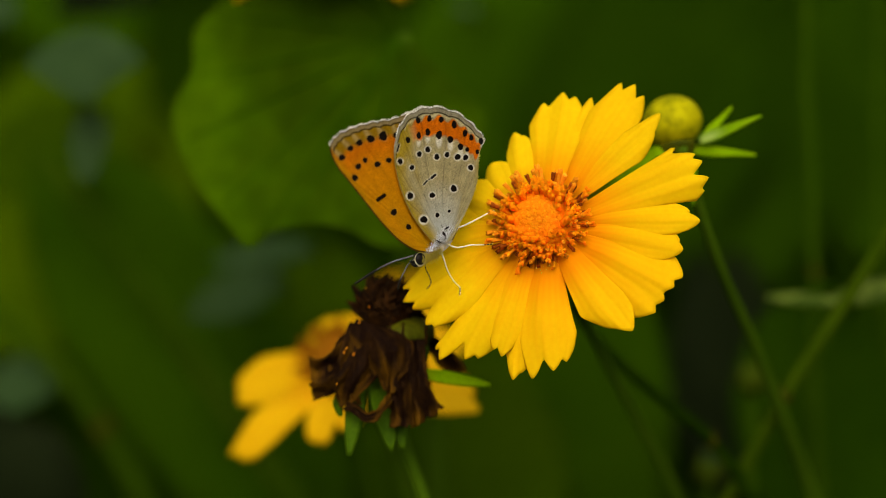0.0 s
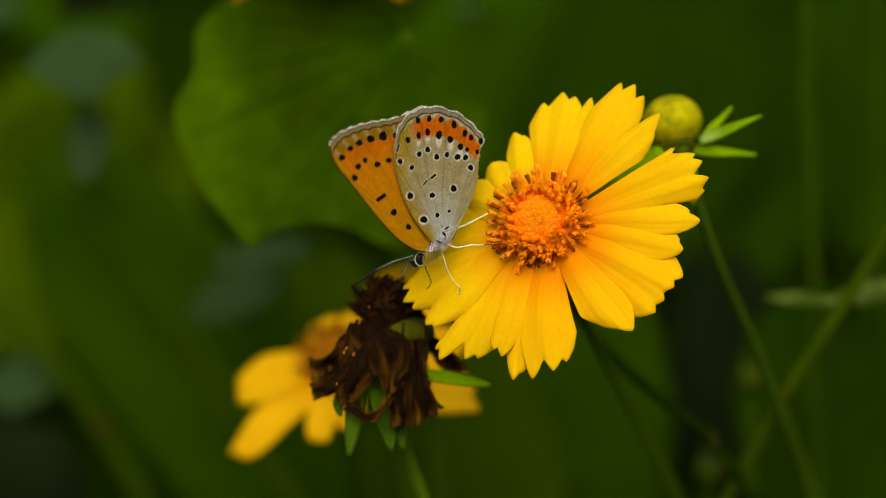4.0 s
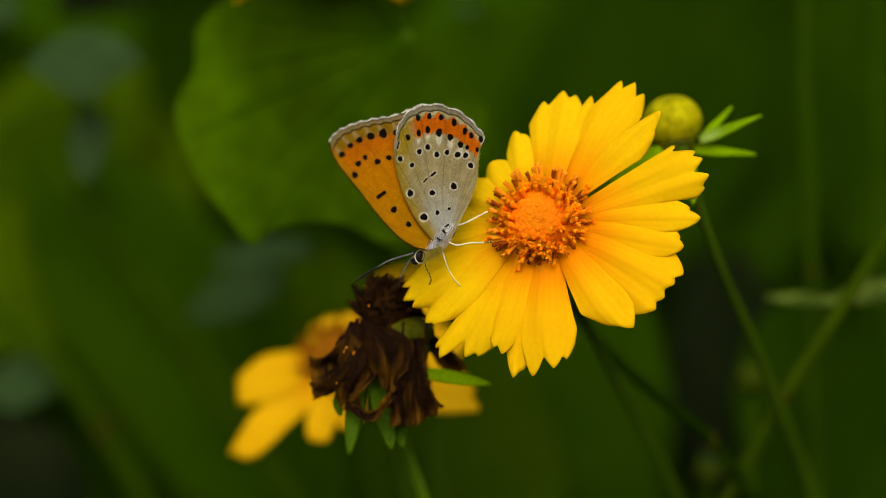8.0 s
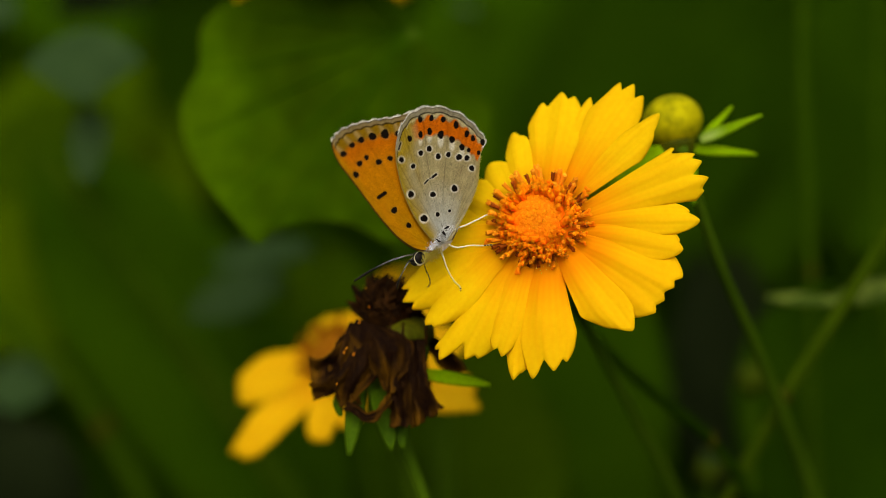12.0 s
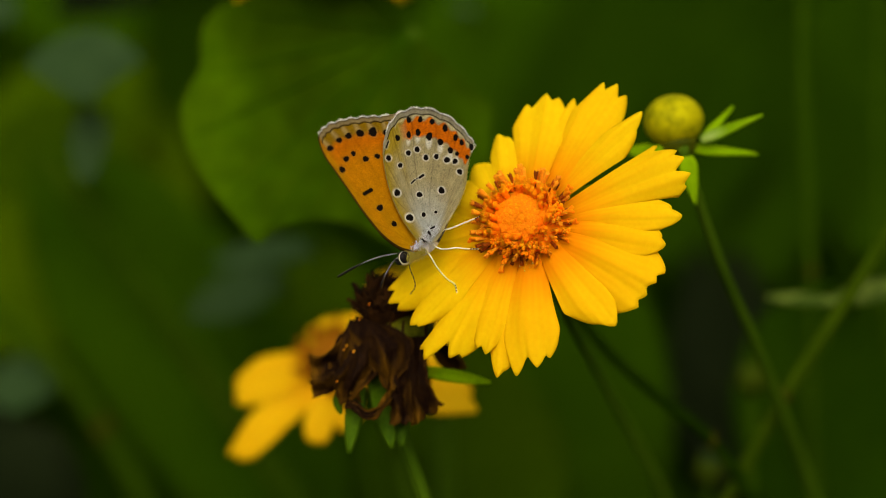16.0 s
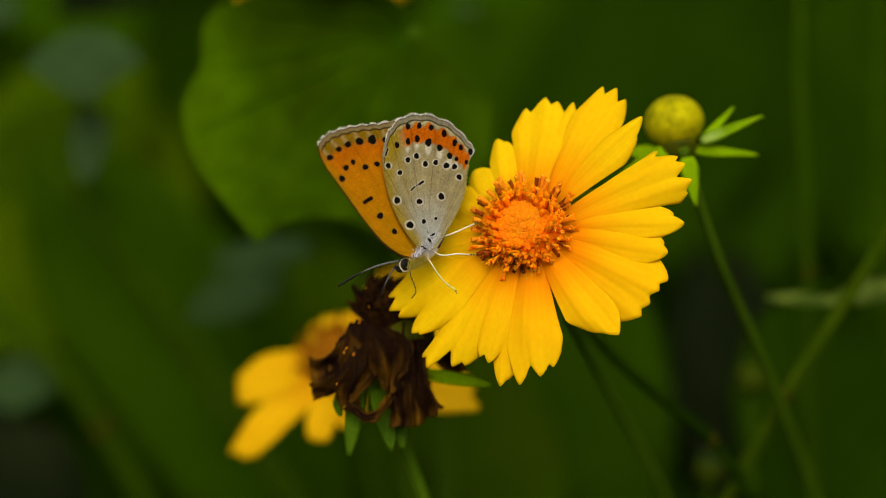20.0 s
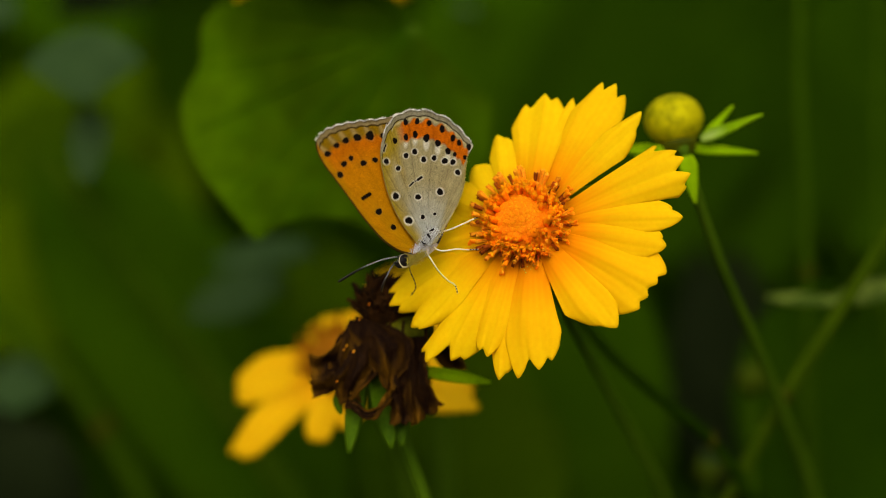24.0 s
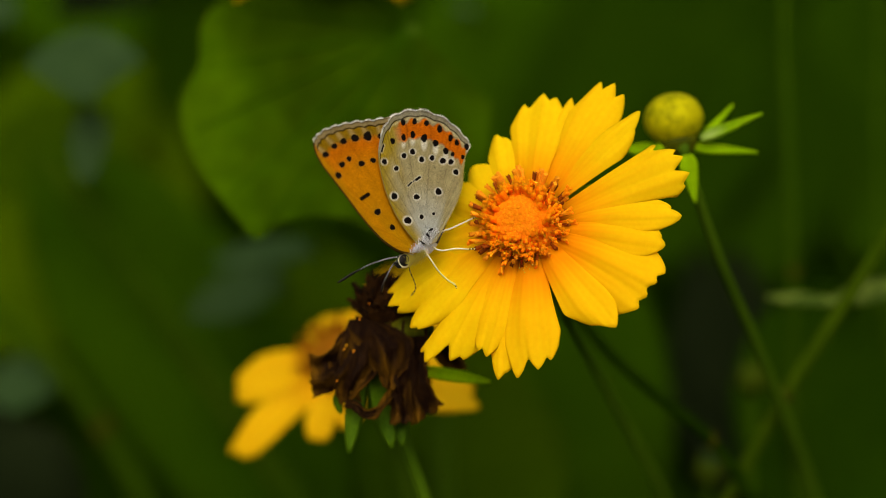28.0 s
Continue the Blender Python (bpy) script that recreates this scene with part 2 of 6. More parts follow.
def hedge():
    """The dark mass of the thicket, a lumpy bank far behind the flower, clothed in leaves; its colour carries their
    deep shade.
    """
    bm = bmesh.new()
    n, k = 60, 24
    rows = []
    for i in range(n + 1):
        a = radians(-80 + 160 * i / n)
        row = []
        for j in range(k + 1):
            h = j / k
            r = 1.35 + 0.9 * h ** 3 + 0.16 * bump_noise(math.sin(a) * 3, h * 2, math.cos(a) * 3, 1.7)
            top = 1.25 + 0.35 * bump_noise(math.sin(a) * 4, 3, math.cos(a) * 4, 1.0)
            row.append(bm.verts.new((r * math.sin(a) * 1.4, r * math.cos(a), top * math.sin(h * math.pi / 2) - 0.02)))
        rows.append(row)
    for i in range(n):
        for j in range(k):
            bm.faces.new((rows[i][j], rows[i + 1][j], rows[i + 1][j + 1], rows[i][j + 1]))
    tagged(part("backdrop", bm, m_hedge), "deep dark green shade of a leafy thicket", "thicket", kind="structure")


def leaf_cloud(name, places, material, label, category):
    """Many small folded leaves in one object; places: centre, way, normal, length, width."""
    verts, faces = [], []
    for c, way, normal, size, w in places:
        m = aim(c, way, normal)
        k = len(verts)
        for u in (0, 0.25, 0.6, 1.0):
            half = w * math.sin(math.pi * (0.08 + 0.92 * u)) ** 0.8 * 0.5
            for v in (-1, 0, 1):
                verts.append(m @ Vector((u * size, v * half, 0.25 * half * abs(v) - 0.2 * size * u * u)))
        for a in range(3):
            for b in range(2):
                q = k + a * 3 + b
                faces.append((q, q + 3, q + 4, q + 1))
    me = bpy.data.meshes.new(name)
    me.from_pydata([tuple(v) for v in verts], [], faces)
    return tagged(part(name, me, material), label, category, kind="stuff")


def surroundings():
    """Leaves on the bank behind and low growth on the ground round about."""
    rnd = random.Random(21)
    bank = []
    for i in range(5200):
        a, h = radians(rnd.uniform(-82, 82)), rnd.random() ** 0.8
        r = 1.25 + 0.9 * h ** 3 + 0.16 * bump_noise(math.sin(a) * 3, h * 2, math.cos(a) * 3, 1.7) + rnd.uniform(-0.12, 0.06)
        top = 1.28 + 0.35 * bump_noise(math.sin(a) * 4, 3, math.cos(a) * 4, 1.0)
        c = Vector((r * math.sin(a) * 1.4, r * math.cos(a), top * math.sin(h * math.pi / 2)))
        out = Vector((-math.sin(a), -math.cos(a), 0.5 + 1.2 * h))
        way = Vector((rnd.uniform(-1, 1), rnd.uniform(-1, 1), rnd.uniform(-1, 0.4)))
        bank.append((c, way, out + Vector((rnd.uniform(-0.6, 0.6), rnd.uniform(-0.6, 0.6), rnd.uniform(-0.3, 0.6))), rnd.uniform(0.06, 0.14), rnd.uniform(0.03, 0.06)))
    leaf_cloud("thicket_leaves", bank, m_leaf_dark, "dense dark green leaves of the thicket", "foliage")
    low = []
    for i in range(16000):
        r, a = 0.12 + 2.6 * rnd.random() ** 0.7, rnd.uniform(0, 2 * math.pi)
        c = Vector((r * math.sin(a), r * math.cos(a) + 0.1, -0.004))
        if abs(c.x) < 0.05 and -0.5 < c.y < 0.2:
            continue
        way = Vector((rnd.gauss(0, 0.35), rnd.gauss(0, 0.35), 1))
        low.append((c, way, (rnd.uniform(-1, 1), rnd.uniform(-1, 1), 0.2), rnd.uniform(0.06, 0.20), rnd.uniform(0.006, 0.015)))
    leaf_cloud("grass", low, m_grass, "green grass blades on the ground", "grass")


def leaf_mesh(length, width, curl=0.15, droop=0.2, wave=0.05, nu=18, nv=9, point=0.9, thick=0.0004, seed=0.0):
    """A pointed leaf along +x, its upper side to +z, with a channelled midrib and a wavy edge."""
    def shape(u, v):
        w = width / 2 * (math.sin(math.pi * min(1, u * 0.93 + 0.07)) ** point)
        z = curl * w * abs(v) ** 1.6 - droop * length * u * u + wave * width * math.sin(7 * u + 2 * v + seed) * abs(v)
        z += 0.012 * width * math.cos(18 * u - 5 * abs(v))
        return (u * length, v * w, z)
    return sheet(shape, nu, nv, thick)


def background_leaf(base, tip, width, normal, material, label, curl=0.15, droop=0.0, seed=0.0, name="broad_leaf", rib=True, point=0.9):
    """One broad leaf on its stalk, which goes down to the soil."""
    b, t = mm(*base), mm(*tip)
    thing = holder(name, Matrix.Translation((b.x, b.y, 0)))
    off = Matrix.Translation((-b.x, -b.y, 0))
    length = (t - b).length
    m = off @ aim(b, t - b, normal)
    part("blade", place_mesh(leaf_mesh(length, width * 0.001, curl, droop, seed=seed, point=point), m), material, thing)
    if rib:
        bm = bmesh.new()
        pts = [m @ Vector((length * u, 0, 0.0006 - droop * length * u * u)) for u in (0, 0.35, 0.7, 0.97)]
        tube(bm, pts, [0.0016, 0.0012, 0.0004], 6)
        part("midrib", bm, m_rib, thing)
    # the stalk runs back along the camera's line of sight, hidden by the blade, before it goes down
    bm = bmesh.new()
    top = off @ b
    back = off @ (b + Vector((b.x, b.y + 0.40, b.z - 0.45)) * 0.45)
    tube(bm, [top, top.lerp(back, 0.5), back, Vector((back.x, back.y + 0.03, back.z * 0.4)), Vector((back.x, back.y + 0.04, -0.004))], [0.0010, 0.0013, 0.0016, 0.002], 7)
    part("stalk", bm, m_leaf_dark, thing)
    return tagged(thing, label, "leaf", "broad leaves behind the flowers")


def far_foliage():
    """Uncountable dark leaves that fill the space behind, in one object."""
    rnd = random.Random(7)
    verts, faces = [], []
    for i in range(420):
        y = rnd.uniform(0.26, 0.95)
        reach = (0.4 + y) * 0.28
        c = Vector((rnd.uniform(-reach, reach), y, rnd.uniform(0.02, 0.45 + (0.4 + y) * 0.16)))
        size = rnd.uniform(0.05, 0.13)
        way = Vector((rnd.uniform(-1, 1), rnd.uniform(-0.4, 0.3), rnd.uniform(-1, 0.5)))
        m = aim(c, way, (rnd.uniform(-0.6, 0.6), -1, rnd.uniform(0.2, 1.2)))
        w = size * rnd.uniform(0.3, 0.5)
        k = len(verts)
        for u in (0, 0.2, 0.45, 0.7, 0.9, 1.0):
            half = w * math.sin(math.pi * (0.06 + 0.94 * u)) ** 0.8 * 0.5
            for v in (-1, 0, 1):
                verts.append(m @ Vector((u * size, v * half, 0.12 * half * abs(v) * 2 - 0.2 * size * u * u)))
        for a in range(5):
            for b in range(2):
                q = k + a * 3 + b
                faces.append((q, q + 3, q + 4, q + 1))
    for i in range(60):
        y = rnd.uniform(0.25, 0.8)
        x = rnd.uniform(-1, 1) * (0.4 + y) * 0.26
        lean, k, r = rnd.uniform(-0.12, 0.12), len(verts), rnd.uniform(0.0012, 0.0025)
        for h in (0, 0.3, 0.7):
            for a in range(4):
                verts.append(Vector((x + lean * h + r * math.cos(a * 1.57), y + r * math.sin(a * 1.57), h - 0.005)))
        for a in range(2):
            for b in range(4):
                q = k + a * 4
                faces.append((q + b, q + (b + 1) % 4, q + 4 + (b + 1) % 4, q + 4 + b))
    me = bpy.data.meshes.new("far_foliage")
    me.from_pydata([tuple(v) for v in verts], [], faces)
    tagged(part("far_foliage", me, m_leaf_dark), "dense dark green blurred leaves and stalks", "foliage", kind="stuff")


ground_sheet()
hedge()
far_foliage()
surroundings()


def fan(base, outline, ns, steps=8, scallop=None):
    """Points of a flat thing that spreads from base to a smooth outline (x, z pairs): arrays x, z, s of shape (outline, ns)."""
    line = curve_through([(x, z, 0) for x, z in outline], steps)
    edge = np.array([(p.x, p.y) for p in line])
    if scallop:
        lo, hi, count, deep = scallop
        f = np.linspace(0, 1, len(edge))
        inside = np.clip((f - lo) * 40, 0, 1) * np.clip((hi - f) * 40, 0, 1)
        out = edge - np.array(base)
        edge = edge + out / np.linalg.norm(out, axis=1, keepdims=True) * (deep * inside * (np.abs(np.sin((f - lo) / (hi - lo) * count * np.pi)) - 0.6))[:, None]
    s = np.linspace(0.02, 1, ns)
    x = base[0] + (edge[:, 0:1] - base[0]) * s
    z = base[1] + (edge[:, 1:2] - base[1]) * s
    return x, z, np.broadcast_to(s, x.shape), edge


def fan_mesh(name, x, y, z, thick, colour=None):
    """A closed thin mesh from arrays of places in millimetres; the camera's side is -y. colour: array (..., 3) kept as "pigment"."""
    ni, nj = x.shape
    front = np.stack([x, y, z], -1).reshape(-1, 3) * 0.001
    back = front + np.array([0, thick * 0.001, 0])
    k = ni * nj
    i, j = np.meshgrid(np.arange(ni - 1), np.arange(nj - 1), indexing="ij")
    a = (i * nj + j).ravel()
    f = np.stack([a, a + 1, a + nj + 1, a + nj], 1)
    faces = np.concatenate([f, f[:, ::-1] + k]).tolist()
    rim = list(range(nj)) + [q * nj + nj - 1 for q in range(1, ni)] + [(ni - 1) * nj + q for q in range(nj - 2, -1, -1)] + [q * nj for q in range(ni - 2, 0, -1)]
    for p, q in zip(rim, rim[1:] + rim[:1]):
        faces.append((q, p, p + k, q + k))
    me = bpy.data.meshes.new(name)
    me.from_pydata(np.concatenate([front, back]).tolist(), [], faces)
    me.update()
    if colour is not None:
        c = np.concatenate([colour.reshape(-1, 3)] * 2)
        c = np.concatenate([c, np.ones((len(c), 1))], 1).astype(np.float32)
        me.attributes.new("pigment", "FLOAT_COLOR", "POINT").data.foreach_set("color", c.ravel())
    return me


# The large lobed leaf behind the butterfly.
def lobed_leaf():
    thing = holder("lobed_leaf", Matrix.Translation(mm(*(-6.65, 62, 35.02))))
    o = (-8.06, 80, 36.58)
    outline = [(0.9625 * (a - o[0]), 0.9625 * (b - o[2])) for a, b in ((-13.82, 53.86), (-29.18, 50.98), (-38.3, 42.34), (-43.1, 37.06), (-43.39, 29.86), (-46.18, 24.58), (-45.31, 17.38), (-41.47, 10.18), (-36.86, 4.42), (-32.83, 0.29), (-29.18, 2.78), (-24.38, 4.13), (-17.66, 3.46), (-9.98, 0.1), (-2.3, 2.02), (4.42, 10.66), (6.34, 23.14))]
    x, z, s, edge = fan((0, 0), outline, 40)
    ang = np.arctan2(z, x)
    y = 0.22 * z - 0.005 * z * z + 0.14 * x + 0.8 * (np.hypot(x, z) / 35) ** 3 * np.cos(ang * 2.0 + 1.0) + 0.25 * np.sin(x * 0.21) * np.cos(z * 0.17) + 0.9 * s ** 14
    ribs = (0.05, 0.16, 0.27, 0.38, 0.48, 0.57, 0.66, 0.76, 0.88)
    turn = np.linspace(0, 1, len(x))[:, None]
    vein = sum(np.exp(-((turn - k - 0.010 * np.sin(6 * s + 9 * k)) * s / 0.012) ** 2) for k in ribs)
    side = sum(np.exp(-(((s * 7.5 + abs(turn - k) * 16 + 3 * k) % 1.0 - 0.5) / 0.16) ** 2) * np.exp(-((turn - k) / 0.05) ** 2) for k in ribs)
    blot = np.array([[bump_noise(p, 0.0, q, 0.09, 2.0) + 0.6 * bump_noise(p, 0.0, q, 0.30, 5.0) for p, q in zip(pr, qr)] for pr, qr in zip(x, z)])
    tint = np.stack([1 + 0.05 * vein + 0.34 * blot, 1 + 0.07 * vein + 0.04 * side + 0.38 * blot, 1 + 0.2 * blot], -1)
    # Light painted in: brighter to the left, at the rim and low down.
    lit_left = np.clip((-x - 8) / 30, 0, 1)[..., None]
    tint = np.clip(tint * (0.86 + 0.56 * lit_left * np.array((1.1, 1.0, 1.0)) + 0.22 * np.clip((s - 0.7) / 0.3, 0, 1)[..., None] + 0.16 * np.clip((-z - 14) / 18, 0, 1)[..., None]), 0.2, 2)
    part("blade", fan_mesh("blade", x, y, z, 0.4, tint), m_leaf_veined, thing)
    for k in ribs:
        i = int(k * (len(edge) - 1))
        bm = bmesh.new()
        pts = [Vector((x[i, j], y[i, j] - 0.2, z[i, j])) * 0.001 for j in (0, 13, 26, 37)]
        tube(bm, pts, [0.00040, 0.0003, 0.00012], 6)
        part("vein", bm, m_leaf, thing)
    bm = bmesh.new()
    tube(bm, [(0, 0, 0), (0.004, 0.03, -0.05), (0.01, 0.055, -0.25), (0.012, 0.06, -0.485)], [0.0014, 0.002, 0.0026], 8)
    part("stalk", bm, m_stem, thing)
    return tagged(thing, "large lobed green leaf behind the butterfly", "leaf")


big_leaf = lobed_leaf()

# Long leaf with a pale midrib, and other broad leaves of the thicket.
background_leaf((-22.44, 150, -58.19), (-80.68, 165, 21.58), 40, (-0.3, -1, 0.35), m_leaf_olive, "long dark green leaf with a pale midrib", droop=0.02, seed=1.0, point=0.5)
background_leaf((9.98, 120, -76.86), (32.44, 130, 4.35), 44, (0.1, -1, 0.3), m_leaf_olive, "broad olive green leaf behind the flower stem", droop=0.04, seed=3.0, rib=False)
background_leaf((7.69, 106, -62.64), (-0.93, 114, -12.23), 38, (0.1, -1, 0.35), m_leaf_moss, "broad dull green leaf behind the withered flower", droop=0.03, seed=3.7, rib=False)
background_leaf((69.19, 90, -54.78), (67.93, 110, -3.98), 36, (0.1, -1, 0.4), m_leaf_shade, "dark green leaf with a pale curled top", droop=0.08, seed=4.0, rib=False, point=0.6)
background_leaf((65.33, 56, -8.48), (52.65, 60, -7.92), 2.4, (0.05, -0.9, 0.6), m_leaf_pale, "pale green narrow leaf curling over", droop=-0.03, seed=4.4, rib=False, name="narrow_leaf", point=0.8)
background_leaf((77.4, 60, -5.43), (63.69, 64, -8.54), 5, (0.05, -0.8, 0.8), m_leaf_pale, "pale green narrow leaf curling over", droop=-0.03, seed=5.1, rib=False, name="narrow_leaf", point=0.7)
background_leaf((-101.3, 230, 8.95), (-68.35, 240, 44.93), 36, (0.1, -1, 0.5), m_leaf_dull, "dull green leaf in the shade", seed=5.0, rib=False)
background_leaf((-58.11, 240, 2.69), (-86.32, 250, 35.23), 30, (-0.1, -1, 0.3), m_leaf_dull, "dull green leaf in the shade", seed=6.0, rib=False)
background_leaf((-86.32, 250, -5.07), (-108.77, 260, 26.53), 34, (-0.1, -1, 0.3), m_leaf_dull, "dull green leaf in the shade", seed=6.5, rib=False)
background_leaf((-68.35, 240, 47.49), (-107.12, 250, 62.53), 22, (0.2, -1, 0.6), m_leaf_olive, "dull green leaf in the shade", seed=6.8, rib=False)
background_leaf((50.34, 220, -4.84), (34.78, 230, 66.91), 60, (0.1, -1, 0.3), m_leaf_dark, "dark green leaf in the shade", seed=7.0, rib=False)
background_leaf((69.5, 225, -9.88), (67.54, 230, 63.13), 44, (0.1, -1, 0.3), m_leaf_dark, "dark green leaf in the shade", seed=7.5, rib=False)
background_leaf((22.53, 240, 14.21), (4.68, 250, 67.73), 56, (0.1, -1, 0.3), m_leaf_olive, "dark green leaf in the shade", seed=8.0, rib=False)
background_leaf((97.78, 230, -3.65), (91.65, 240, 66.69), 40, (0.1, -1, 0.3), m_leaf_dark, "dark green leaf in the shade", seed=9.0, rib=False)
# The near-black ones stand where there is only deep shade.
background_leaf((-77.24, 112, -61.36), (-76.07, 118, -30.99), 23.6, (0.1, -1, -0.2), m_shade_gap, "near-black leaf shape put in for a deep shade gap", seed=9.5, rib=False, point=0.5)
background_leaf((-87.47, 118, -53.79), (-84.29, 124, -28.73), 20.7, (0.1, -1, -0.2), m_shade_gap, "near-black leaf shape put in for a deep shade gap", seed=9.6, rib=False, point=0.5)
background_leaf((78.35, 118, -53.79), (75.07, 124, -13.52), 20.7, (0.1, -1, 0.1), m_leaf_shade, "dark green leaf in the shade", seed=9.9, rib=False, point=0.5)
background_leaf((-16.28, 165, -27.02), (-27.88, 171, 1.26), 21.5, (0.1, -1, 0.3), m_leaf_moss, "dull green leaf in the shade", seed=2.9, rib=False, point=0.6)
background_leaf((-98.92, 200, 13.33), (-67.17, 206, 31.65), 20.4, (0.1, -1, 0.4), m_leaf_moss, "dull green leaf in the shade", seed=3.3, rib=False)
background_leaf((53.29, 148, -49.23), (50.1, 154, 0.12), 15, (0.1, -1, -0.2), m_shade_gap, "near-black leaf shape put in for a deep shade gap", seed=9.7, rib=False, point=0.7)
background_leaf((59.2, 152, -30.81), (57.6, 158, 0.12), 14, (0.1, -1, -0.2), m_shade_gap, "near-black leaf shape put in for a deep shade gap", seed=9.8, rib=False, point=0.7)
background_leaf((-57.13, 190, 59.14), (-82.76, 196, 50.2), 10.6, (0.1, -1, -0.1), m_shade_gap, "near-black leaf shape put in for a deep shade gap", seed=9.4, rib=False, point=0.6)
background_leaf((-101.92, 170, -16.99), (-59.62, 180, 5.92), 32, (0.1, -1, 0.4), m_leaf_dull, "dull green leaf in the shade", seed=2.2, rib=False)
# pale bluish leaves further off
background_leaf((-23.36, 112, 0.1), (-42.91, 118, -2.18), 7.2, (0, -0.8, 0.6), m_leaf_grey, "pale grey-green leaf catching the sky", seed=3.5, rib=False)
background_leaf((-30.4, 135, -5.25), (-49.14, 141, -12.88), 9.6, (0, -1, 0.3), m_leaf_grey, "pale grey-green leaf catching the sky", seed=3.9, rib=False)
background_leaf((-74.5, 140, -26.5), (-90.02, 146, -28.2), 18, (0.1, -0.8, 0.8), m_leaf_grey, "pale grey-green leaf catching the sky", seed=4.5, rib=False)
background_leaf((7.13, 140, 44.95), (1.75, 146, 47.08), 4.3, (0.1, -0.7, 1), m_leaf_grey, "pale grey-green leaf catching the sky", seed=4.6, rib=False)
background_leaf((49.13, 118, -41.56), (49.07, 124, -37.64), 3.5, (0, -0.7, 1), m_leaf_grey, "small pale grey-green leaf catching the sky", seed=4.8, rib=False, name="small_leaf")


def folded_leaf(base, outline, tilt, label):
    """A leaf that hangs folded over its stalk, its upper side to the sky; outline: x, z from its base."""
    thing = holder("folded_leaf", Matrix.Translation(mm(*base)))
    x, z, s, edge = fan((0, 0), outline, 16, 6)
    y = tilt * z + 0.12 * np.abs(x) + 0.5 * np.sin(x * 0.35) * np.cos(z * 0.3)
    part("blade", fan_mesh("blade", x, y, z, 0.4), m_leaf_grey, thing)
    bm = bmesh.new()
    at = mm(*base)
    # back along the camera's line of sight, so that the blade hides the stalk
    back = Vector((at.x, at.y + 0.40, at.z - 0.45)) * 0.5
    tube(bm, [(0, 0, 0), back * 0.5, back, (back.x, back.y + 0.03, -0.2), (back.x, back.y + 0.04, -mm(*base).z - 0.004)], [0.0008, 0.0012, 0.0016, 0.002], 7)
    part("stalk", bm, m_leaf_dark, thing)
    return tagged(thing, label, "leaf", "broad leaves behind the flowers")


folded_leaf((-62.4, 90, 25.39), ((-1.9, 0.6), (-5, 2.7), (-8.9, 5.2), (-10.6, 7.3), (-8.1, 10.2), (-4.1, 12.6), (1, 13.4), (6, 11.6), (9.7, 7.7), (7, 5.6), (3.5, 3.1), (1.9, 0.4)), 0.55, "pale grey-green leaf folded over, catching the sky")
folded_leaf((-63.0, 98, 11.46), ((-1.5, 0.8), (-2.9, 4.8), (-3.4, 9), (-1.9, 12.6), (-0.2, 13.8), (2.3, 12.6), (3.8, 9.2), (2.9, 4.6), (1.5, 0.8)), 0.35, "pale grey-green leaf hanging down, catching the sky")
folded_leaf((-84.29, 124, 40.99), ((-2.1, 1), (-1, 6.3), (2.1, 7.3), (4.6, 5.9), (5, 2.9), (3.1, 0.8)), 0.55, "pale grey-green leaf at the thicket's edge")


def stalk_thing(name, points, radii, material, label, category="stem"):
    o = mm(*points[-1])
    thing = holder(name, Matrix.Translation((o.x, o.y, 0)))
    bm = bmesh.new()
    tube(bm, [mm(*p) - Vector((o.x, o.y, 0)) for p in points], [r * 0.001 for r in radii], 10, 8)
    part("stem", bm, material, thing)
    for k in (3,):
        p = mm(*points[k]) - Vector((o.x, o.y, 0))
        bm = bmesh.new()
        ball(bm, p, [radii[1] * f * 0.001 for f in (1.25, 1.25, 1.7)], None, 8, 10)
        part("node", bm, m_node, thing, "brownish swollen node")
    return tagged(thing, label, category, "stems in the thicket")


stalk_thing("grass_stem", [(77.21, 51, 13.62), (70.72, 51, 1.89), (62.91, 52, -10.75), (55.03, 54, -23.52), (46.35, 58, -40.22), (28, 66, -300), (20, 68, -455)], [0.9, 1.0, 1.1, 1.2, 1.3, 1.6], m_stem_far, "slender green stem slanting across the others")
slanting_stem = stalk_thing("slanting_stem", [(-91.15, 140, -6.37), (-84.67, 140, -13.07), (-74.01, 141, -22.61), (-65.47, 142, -34.58), (-57.45, 143, -48.76), (-45, 145, -200), (-42, 146, -455)], [1.7, 1.8, 1.9, 2.0, 2.2], m_stem_dim, "slanting dull green stem among the leaves")
stalk_thing("slanting_stem", [(-78.05, 139, 18.43), (-64.03, 139, 1.19), (-48.94, 139, -17.14), (-36.07, 140, -34.45), (-28.02, 141, -48.58), (-24, 143, -200), (-22, 144, -455)], [1.5, 1.6, 1.7, 1.8, 2.0], m_stem_dim, "slanting dull green stem among the leaves")
tall_stem = stalk_thing("tall_stem", [(62.18, 85, 48.6), (62.47, 85, 28.23), (63.25, 85, 10.77), (64.09, 87, -3.8), (64.28, 90, -25.38), (130, 170, -300), (128, 170, -455)], [0.9, 0.95, 1.0, 1.1, 1.6], m_stem_dim, "tall dull green stem in the shade")
stalk_thing("tall_stem", [(77.6, 100, 50.1), (77.2, 100, 24.1), (77.91, 102, -3.91), (150, 185, -200), (148, 185, -455)], [0.8, 0.9, 1.0, 1.6], m_stem_dim, "tall dull green stem in the shade")
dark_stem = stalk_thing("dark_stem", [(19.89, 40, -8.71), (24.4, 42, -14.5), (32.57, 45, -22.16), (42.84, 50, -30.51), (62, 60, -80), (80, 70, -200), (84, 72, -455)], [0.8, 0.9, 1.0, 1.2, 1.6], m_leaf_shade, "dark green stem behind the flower")


